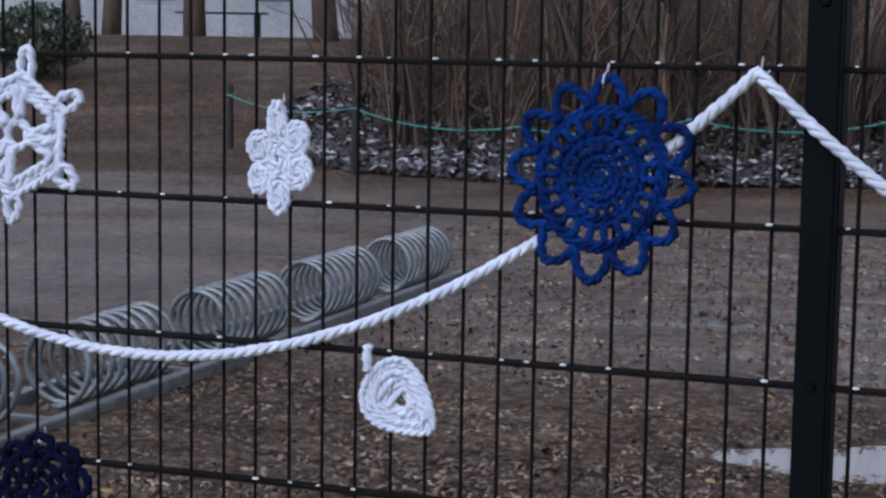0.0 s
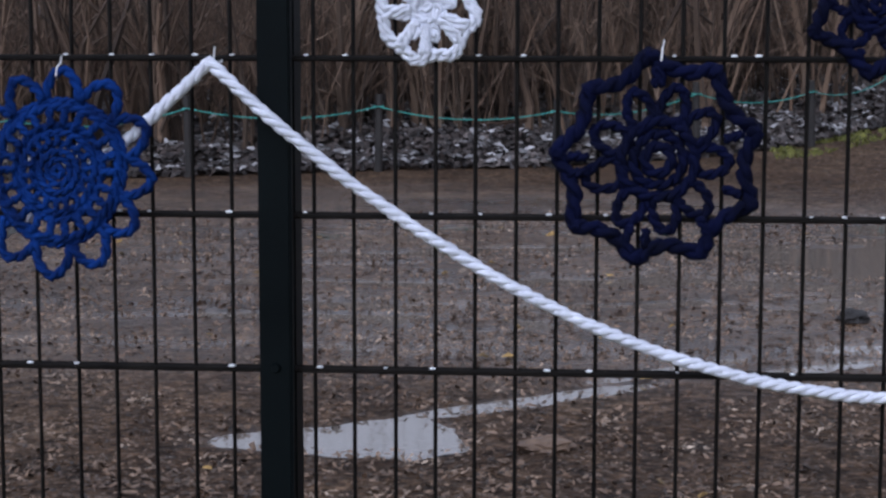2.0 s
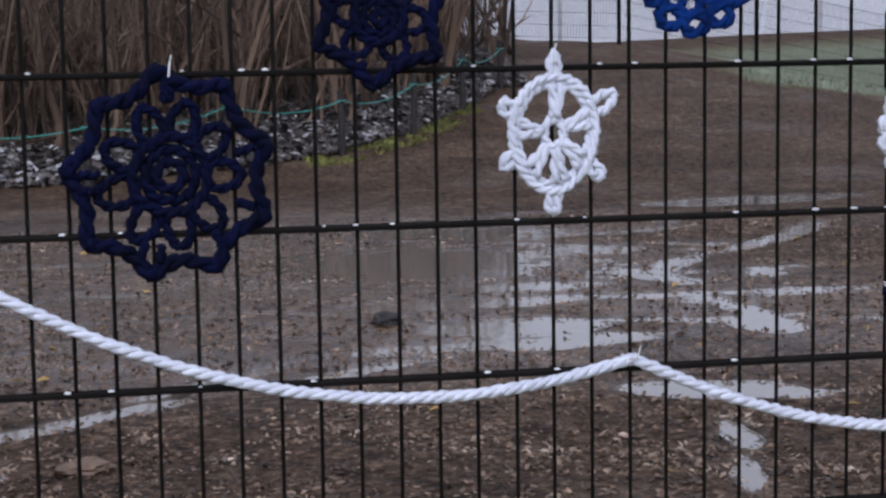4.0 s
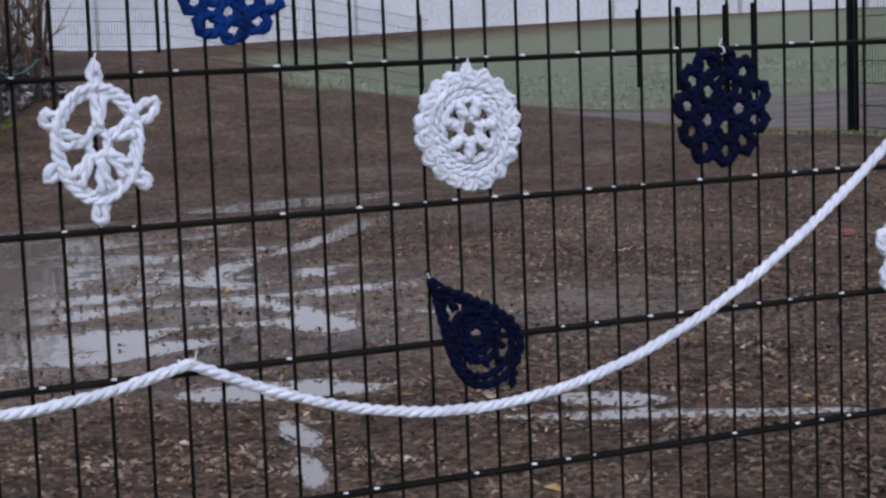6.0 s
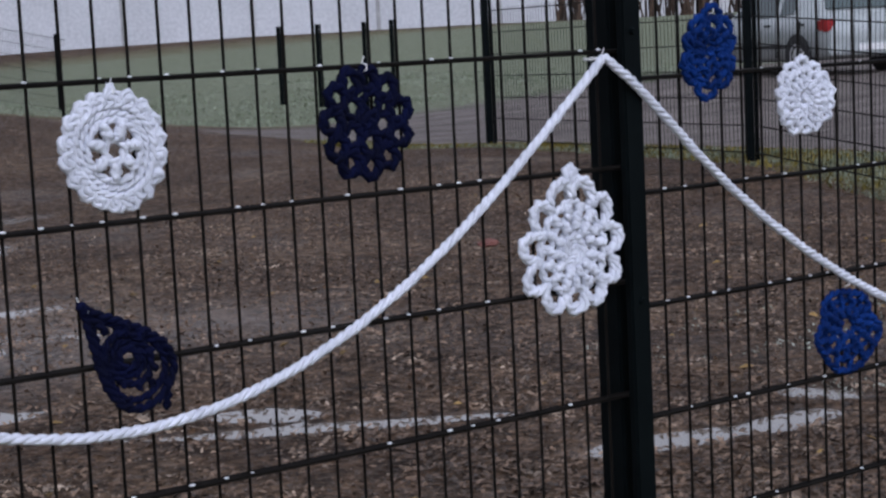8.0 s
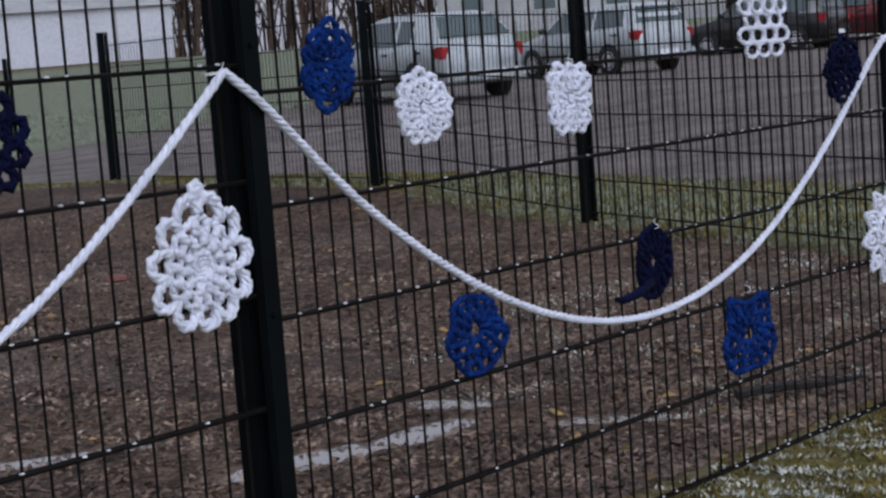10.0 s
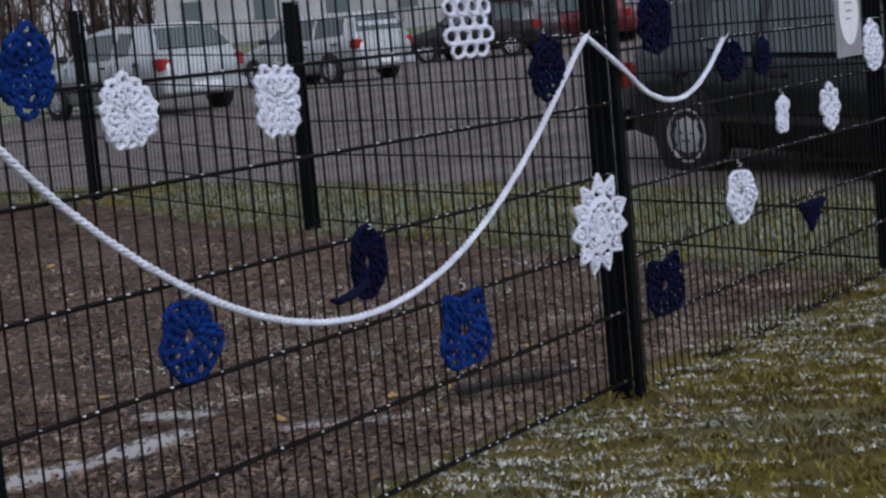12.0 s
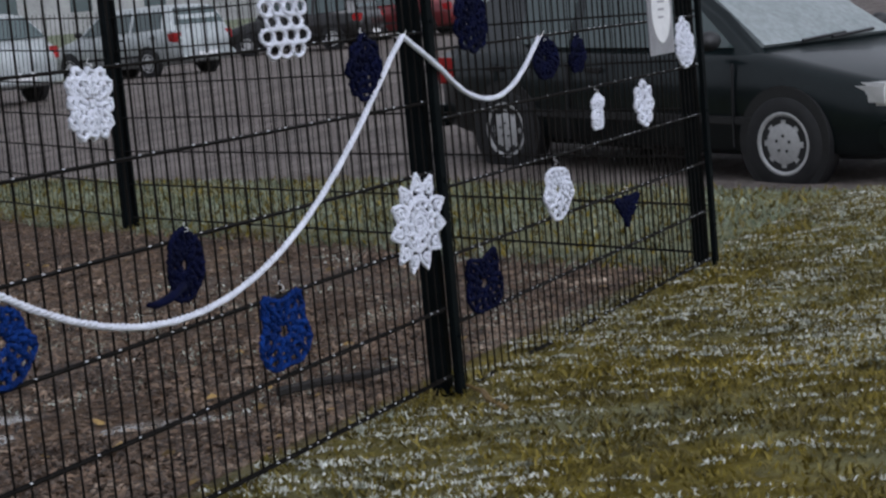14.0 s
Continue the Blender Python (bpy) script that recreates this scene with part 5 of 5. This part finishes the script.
def car(x, y, z, turn, label, colour, length=4.0, height=1.42, width=1.68, kind="hatch", tilt=0.0, spokes=8, wheel_r=0.295, front_axle=None):
    o = empty("car", (x, y, z), turn)
    o.matrix_basis = o.matrix_basis @ Matrix.Rotation(radians(tilt), 4, "Y")
    tagged(o, label, "car", "parked cars")
    L, hw = length / 2, width / 2
    belt = height * 0.64
    hood = height * 0.60
    tail = belt + 0.02 if kind != "sedan" else height * 0.66
    # lower body: nose to tail, (place along the car, top, bottom, half width)
    st = [(L, 0.50, 0.30, hw * 0.70), (L - 0.04, 0.66, 0.24, hw * 0.84), (L - 0.22, hood * 0.86, 0.21, hw * 0.95), (L - 0.62, hood * 0.96, 0.20, hw), (L - 1.0, belt * 0.99, 0.20, hw),
          (0.2, belt, 0.20, hw), (-L + 0.9, belt + 0.01, 0.21, hw), (-L + 0.3, tail, 0.24, hw * 0.97), (-L + 0.07, tail - 0.03, 0.28, hw * 0.90), (-L, tail - 0.22, 0.34, hw * 0.80)]
    secs = []
    for px, top, bot, w in st:
        mid = bot + (top - bot) * 0.55
        half = [(w * 0.80, bot), (w * 0.97, bot + 0.06), (w, mid), (w * 0.985, top - 0.09), (w * 0.93, top - 0.02), (w * 0.80, top)]
        secs.append([(px, a, b) for a, b in half] + [(px, -a, b) for a, b in half[::-1]] + [(px, half[0][0], half[0][1])])
    bm = bmesh.new()
    loft(bm, secs)
    bmesh.ops.remove_doubles(bm, verts=bm.verts, dist=0.0005)
    bmesh.ops.recalc_face_normals(bm, faces=bm.faces)
    body = part("body", bm, colour, o, smooth=False)
    for p in body.data.polygons:
        p.use_smooth = True
    # cabin
    back = {"hatch": (-L + 0.18, -L + 0.55), "wagon": (-L + 0.12, -L + 0.34), "sedan": (-L + 0.62, -L + 1.15)}[kind]
    ws0, ws1 = L - 1.0, L - 1.72
    bw, tw, rz = hw * 0.93, hw * 0.74, height
    prof = [(ws0, belt - 0.03, bw), (ws0 - (ws0 - ws1) * 0.5, (belt + rz) / 2 - 0.02, (bw + tw) / 2), (ws1, rz - 0.05, tw), (ws1 - 0.5, rz, tw * 0.98), (back[1] + 0.35, rz - 0.01, tw * 0.98), (back[1], rz - 0.06, tw), ((back[0] + back[1]) / 2 - 0.03, (belt + rz) / 2 - 0.02, (bw + tw) / 2), (back[0], belt - 0.03, bw)]
    bm = bmesh.new()
    cols = [[bm.verts.new((px, s * w, pz)) for s in (1, 0.82, 0, -0.82, -1)] for px, pz, w in prof]
    for c in cols[2:6]:
        c[0].co.z -= 0.035
        c[4].co.z -= 0.035
    for a, b in zip(cols[:-1], cols[1:]):
        for k in range(4):
            bm.faces.new((a[k], b[k], b[k + 1], a[k + 1]))
    for k in (0, 4):
        n = len(cols)
        for i in range(n // 2 - 1):
            vs = (cols[i][k], cols[i + 1][k], cols[n - 2 - i][k], cols[n - 1 - i][k])
            bm.faces.new(vs if k == 4 else vs[::-1])
    bmesh.ops.recalc_face_normals(bm, faces=bm.faces)
    sharp = [e for e in bm.edges if len(e.link_faces) == 2 and e.calc_face_angle() > 0.3]
    bmesh.ops.bevel(bm, geom=sharp, offset=0.045, segments=3, affect="EDGES", clamp_overlap=True)
    part("cabin", bm, colour, o, smooth=True)

    def pane(name, quad, out, material=M_GLASS):
        bm = bmesh.new()
        v = Vector(out)
        a = [bm.verts.new(Vector(p) + v * 0.012) for p in quad]
        b = [bm.verts.new(Vector(p) - v * 0.02) for p in quad]
        n = len(quad)
        bm.faces.new(a)
        bm.faces.new(b[::-1])
        for i in range(n):
            bm.faces.new((a[i], b[i], b[(i + 1) % n], a[(i + 1) % n]))
        bmesh.ops.recalc_face_normals(bm, faces=bm.faces)
        return part(name, bm, material, o)

    def on_side(px, f, s):
        """A point of the side glass: f from belt (0) to roof (1)."""
        return (px, s * (bw + (tw - bw) * f), belt - 0.03 + (rz - 0.085 - belt + 0.03) * f)

    mid = (ws1 + back[1]) / 2
    for s in (1, -1):
        out = (0, s, 0.25)
        pane("side_window", [on_side(ws0 - 0.22, 0.10, s), on_side(mid + 0.05, 0.10, s), on_side(mid + 0.05, 0.93, s), on_side(ws1 - 0.02, 0.93, s)], out)
        pane("side_window", [on_side(mid - 0.05, 0.10, s), on_side(back[0] + (0.80 if kind == "hatch" else 0.36), 0.16, s), on_side(back[1] + (0.40 if kind == "hatch" else 0.18), 0.88, s), on_side(mid - 0.05, 0.93, s)], out)
    pane("windscreen", [(ws0 - 0.03, bw * 0.90, belt + 0.02), (ws0 - 0.03, -bw * 0.90, belt + 0.02), (ws1 + 0.05, -tw * 0.92, rz - 0.075), (ws1 + 0.05, tw * 0.92, rz - 0.075)], (0.8, 0, 0.6), M_SKYGLASS)
    pane("rear_window", [(back[0] + 0.03, bw * 0.86, belt + 0.10), (back[0] + 0.03, -bw * 0.86, belt + 0.10), (back[1] - 0.03, -tw * 0.88, rz - 0.10), (back[1] - 0.03, tw * 0.88, rz - 0.10)], (-0.85, 0, 0.5))
    # lamps, bumpers, plates
    for s in (1, -1):
        bm = bmesh.new()
        box(bm, (L - 0.30, s * hw * 0.72 - 0.17, 0.56), (L - 0.055, s * hw * 0.72 + 0.17, 0.70), 0.02)
        part("headlight", bm, M_LAMP, o)
        bm = bmesh.new()
        box(bm, (-L + 0.03, s * hw * 0.83 - 0.10, belt - 0.26), (-L + 0.30, s * hw * 0.83 + 0.10, belt - 0.06), 0.02)
        part("tail_light", bm, M_RED, o)
        bm = bmesh.new()
        bmesh.ops.create_uvsphere(bm, u_segments=12, v_segments=8, radius=1, matrix=Matrix.Translation((ws0 - 0.30, s * (hw + 0.09), belt + 0.07)) @ Matrix.Diagonal((0.07, 0.10, 0.065, 1)))
        part("wing_mirror", bm, M_TRIM, o, smooth=True)
        bm = bmesh.new()
        box(bm, (-L + 1.0, s * hw - 0.012, 0.42), (L - 1.0, s * hw + 0.012, 0.475), 0.006)
        part("rubbing_strip", bm, M_TRIM, o)
        for px in (mid + 0.25, mid - 0.75):
            bm = bmesh.new()
            box(bm, (px - 0.08, s * hw - 0.02, belt - 0.15), (px + 0.08, s * hw + 0.018, belt - 0.115), 0.006)
            part("door_handle", bm, M_TRIM, o)
        for px in (ws0 - 0.18, mid, back[0] + 0.55):
            bm = bmesh.new()
            box(bm, (px - 0.004, s * hw - 0.02, 0.27), (px + 0.004, s * hw + 0.002, belt - 0.08))
            part("door_gap", bm, M_TRIM, o)
    for px, s in ((L - 0.06, 1), (-L + 0.02, -1)):
        bm = bmesh.new()
        box(bm, (px - 0.07, -hw * 0.93, 0.30), (px + 0.07, hw * 0.93, 0.47), 0.03)
        bp = part("bumper", bm, colour, o)
        bm = bmesh.new()
        q = px + s * 0.072
        box(bm, (min(q, q + s * 0.012), -0.26, 0.36), (max(q, q + s * 0.012), 0.26, 0.46), 0.002)
        part("plate", bm, M_PAPER, bp)
    for k, s in ((0.10, 1), (0.42, 1)):
        bm = bmesh.new()
        tube(bm, [(ws0 + 0.005, k - 0.45, belt + 0.03), (ws0 - 0.02, k + 0.05, belt + 0.05)], 0.012, seg=5)
        part("wiper", bm, M_TRIM, o)
    # wheels in their dark arches
    fa = front_axle if front_axle else L - 0.78
    for px in (fa, fa - 2.5 * length / 4.1):
        for s in (1, -1):
            bm = bmesh.new()
            bmesh.ops.create_cone(bm, cap_ends=True, segments=32, radius1=wheel_r + 0.045, radius2=wheel_r + 0.045, depth=0.12, matrix=Matrix.Translation((px, s * (hw - 0.052), wheel_r + 0.015)) @ Matrix.Rotation(radians(90), 4, "X"))
            part("wheel_arch", bm, M_TRIM, o)
            wheel(o, px, s * (hw - 0.068), s, wheel_r, spokes)
    return o


# the dark car beside the corner of the fence: its wheels stand at (11.5, 0.75) and (12.25, 3.2)
hx, hy = 11.5 - 12.48, 0.76 - 3.15
turn = math.degrees(math.atan2(hy, hx))
side = Vector((-hy, hx, 0)).normalized()
c0 = Vector((12.0, 1.99, 0)) + side * 0.78
car(c0.x, c0.y, -0.09, turn, "dark green saloon car parked on the asphalt by the fence", P_DARK, 4.2, 1.40, 1.70, "hatch", 2.6, 8, 0.31)
car(22.8, 17.8, float(land(22.8, 17.8)), 74, "silver-white hatchback parked with its tail to the fence", P_SILVER, 4.05, 1.44, 1.68, "hatch")
car(32.2, 20.8, float(land(32.2, 20.8)), 76, "silver-white estate car parked in the row", P_SILVER, 4.3, 1.48, 1.70, "wagon")
car(42.2, 22.6, float(land(42.2, 22.6)), 95, "black car parked in the row", P_BLACK, 4.2, 1.5, 1.7, "wagon")
car(46.5, 22.0, float(land(46.5, 22.0)), 95, "dark red car parked in the row", P_WINE, 4.1, 1.48, 1.7, "hatch")
car(49.5, 19.2, float(land(49.5, 19.2)), 95, "pale car parked at the end of the row", P_SILVER, 4.1, 1.45, 1.7, "hatch")


# ---- grass, chips and leaves ----
def blades(name, count, where, size, material, label, seed, lean=0.5, wide=0.07):
    rng = np.random.RandomState(seed)
    P = where(rng, count)
    n = len(P)
    h = rng.uniform(size[0], size[1], n)
    a = rng.uniform(0, math.tau, n)
    w = h * wide + 0.0015
    side = np.stack([np.cos(a), np.sin(a), np.zeros(n)], -1) * w[:, None]
    b = rng.uniform(0, math.tau, n)
    k = rng.uniform(0.1, 1.0, n) * lean
    tip = np.stack([np.cos(b) * k, np.sin(b) * k, np.ones(n) * 0.8], -1) * h[:, None]
    mid = tip * 0.5 + np.array([0, 0, 1]) * (h * 0.12)[:, None]
    V = np.stack([P - side, P + side, P + mid + side * 0.7, P + mid - side * 0.7, P + tip], 1).reshape(-1, 3)
    i = np.arange(n)[:, None] * 5
    F = [tuple(f) for f in (i + np.array((0, 1, 2, 3))).tolist()] + [tuple(f) for f in (i + np.array((3, 2, 4))).tolist()]
    return tagged(raw(name, V.tolist(), F, material), label, "grass", kind="stuff")


def front_lawn(rng, n):
    x = 2.6 + rng.uniform(0, 1, n) ** 0.85 * 8.3
    y = 0.12 - rng.uniform(0, 1, n) * 4.2
    keep = (y < 0.15 - 0.08 * np.abs(wave(x * 3, y * 3, 9))) & (x < 10.7)
    x, y = x[keep], y[keep]
    return np.stack([x, y, land(x, y) - 0.004], -1)


def clumped(where, seed, freq, level):
    def f(rng, n):
        P = where(rng, n)
        return P[wave(P[:, 0] * freq, P[:, 1] * freq * 1.3, seed) > level]
    return f


def side_lawn(rng, n):
    y = rng.uniform(-0.2, 15, n)
    lo, hi = side_line(y) - 0.25, asphalt_edge(y) + 0.05
    x = lo + (hi - lo) * rng.uniform(0, 1, n)
    return np.stack([x, y, land(x, y) - 0.004], -1)


def tufts(crest, seed):
    """Low tussocks drawn out across the lawn; crest picks the tops, where the frost lies, else the flanks and the turf between."""
    def f(rng, n):
        c = np.random.RandomState(seed)
        m = 4600
        cx, cy = 2.6 + c.uniform(0, 1, m) ** 0.9 * 8.3, 0.10 - c.uniform(0, 1, m) * 4.2
        ln, wd, ht = c.uniform(0.05, 0.20, m), c.uniform(0.008, 0.020, m), c.uniform(0.012, 0.032, m)
        ang = c.normal(2.02, 0.30, m)
        rime = 0.55 * wave(cx * 1.1, cy * 1.1, 75) + 0.35 * wave(cx * 3, cy * 3, 76) + c.normal(0, 0.25, m)
        k = rng.randint(0, m, n)
        if crest:
            k = k[rime[k] > -0.08]
        u, v = rng.normal(0, 0.5, len(k)), rng.normal(0, 0.30 if crest else 1.0, len(k))
        x = cx[k] + ln[k] * u * np.cos(ang[k]) - wd[k] * v * np.sin(ang[k])
        y = cy[k] + ln[k] * u * np.sin(ang[k]) + wd[k] * v * np.cos(ang[k])
        z = land(x, y) - 0.003 + ht[k] * np.clip(1 - 0.5 * u * u - 0.4 * v * v, 0, 1)
        keep = (y < 0.15 - 0.08 * np.abs(wave(x * 3, y * 3, 9))) & (x < 10.7)
        return np.stack([x, y, z], -1)[keep]
    return f


blades("grass", 60000, front_lawn, (0.008, 0.024), M_GRASS, "short mossy winter lawn in front of the fence", 51, 1.2, 0.12)
blades("grass", 120000, tufts(False, 80), (0.012, 0.032), M_GRASS, "low olive tussocks of winter grass in the lawn", 55, 1.3, 0.10)
blades("frosted_grass", 240000, tufts(True, 80), (0.007, 0.016), M_RIMEGRASS, "frosted tops of the tussocks in the lawn", 52, 1.7, 0.09)


def meadow_patch(rng, n):
    x, y = rng.uniform(6, 26, n), rng.uniform(19.5, 34, n)
    keep = x - 0.31 * (y - 20) > 8.6
    x, y = x[keep], y[keep]
    return np.stack([x, y, land(x, y) - 0.004], -1)


blades("frosted_grass", 30000, clumped(meadow_patch, 79, 0.5, -0.2), (0.03, 0.08), M_SAGE, "pale frosted grass of the far meadow", 56, 1.2, 0.14)
blades("grass", 14000, side_lawn, (0.02, 0.06), M_GRASS, "strip of winter grass along the side fence", 53, 1.0, 0.12)
blades("frosted_grass", 40000, clumped(side_lawn, 78, 1.8, -0.2), (0.015, 0.045), M_SAGE, "pale frosted grass along the side fence", 54, 1.2, 0.12)


def yard(rng, n):
    x = rng.uniform(-3.4, 9.0, n)
    y = 0.2 + rng.uniform(0, 1, n) ** 2.1 * 9
    keep = (x < side_line(y) - 0.1) & (hollow(x, y) < 0.3)
    x, y = x[keep], y[keep]
    return np.stack([x, y, land(x, y) + 0.001], -1)


shards(150000, yard, (0.008, 0.030), M_CHIP, "wood_chips", "scattered wood chips and gravel on the earth", "wood chips", 0.4, 61)
shards(260, yard, (0.02, 0.055), M_LEAF, "fallen_leaves", "scattered yellow-brown fallen leaves", "fallen leaves", 0.25, 62, 0.006)


def clod(x, y, s, seed, label, material):
    rng = random.Random(seed)
    bm = bmesh.new()
    bmesh.ops.create_icosphere(bm, subdivisions=3, radius=1)
    for v in bm.verts:
        k = 1 + 0.35 * noise.noise(v.co * 2.3 + Vector((seed, 0, 0)))
        v.co = Vector((v.co.x * s * 1.5, v.co.y * s, v.co.z * s * 0.55)) * k
    o = part("clod", bm, material, None)
    o.matrix_basis = pose(x, y, float(land(x, y)) + s * 0.22, 0, 0, rng.uniform(0, 90))
    tagged(o, label, "clod of earth")


clod(0.31, 2.55, 0.05, 1, "pale crumbly clod of earth on the wet ground", M_CHIP)
clod(1.5, 4.9, 0.06, 2, "dark wet clod of earth beside the puddle", M_STAKE)
clod(6.4, 5.4, 0.05, 3, "small reddish clod on the bare ground", M_ROOF)


def stick(x, y, length, turn, r, material, label):
    bm = bmesh.new()
    tube(bm, [(-length / 2, 0, 0), (-length / 6, 0.012, 0.004), (length / 5, -0.008, 0.002), (length / 2, 0.01, 0.006)], [r, r * 0.9, r * 0.8, r * 0.4], seg=6)
    o = part("stick", bm, material, None)
    o.matrix_basis = pose(x, y, float(land(x, y)) + r + 0.012, 0, 0, turn)
    tagged(o, label, "stick")


stick(4.88, -0.16, 0.34, 42, 0.011, M_LEAF, "thin light brown stick lying in the grass")
# this second, dark stick is added to stand for a rut in the mud
stick(5.05, 0.42, 0.42, -35, 0.016, M_STAKE, "dark stick shape standing in for a mud rut in the bare earth")


def bed_moss(rng, n):
    x = rng.uniform(2.1, 4.4, n)
    y = edge_y(x) - rng.uniform(-0.5, 1.0, n) ** 2 * 0.7 + 0.1
    keep = wave(x * 2.2, y * 2.2, 95) > -0.25
    x, y = x[keep], y[keep]
    return np.stack([x, y, land(x, y) - 0.004], -1)


blades("moss", 5000, bed_moss, (0.02, 0.06), M_MOSS, "yellow-green moss and grass at the foot of the litter bed", 58, 1.2, 0.16)


def mud_strip(rng, n):
    x = rng.uniform(4.6, 8.2, n)
    y = 0.1 + rng.uniform(0, 1, n) ** 1.4 * 2.6
    keep = (x < side_line(y) - 0.1) & (wave(x * 5, y * 5, 91) + 0.5 * wave(x * 1.2, y * 1.2, 92) > 0.15)
    x, y = x[keep], y[keep]
    return np.stack([x, y, land(x, y) - 0.002], -1)


blades("frosted_stubble", 15000, mud_strip, (0.004, 0.016), M_PALE, "frosted crumbs and stubble on the bare earth", 57, 1.6, 0.22)
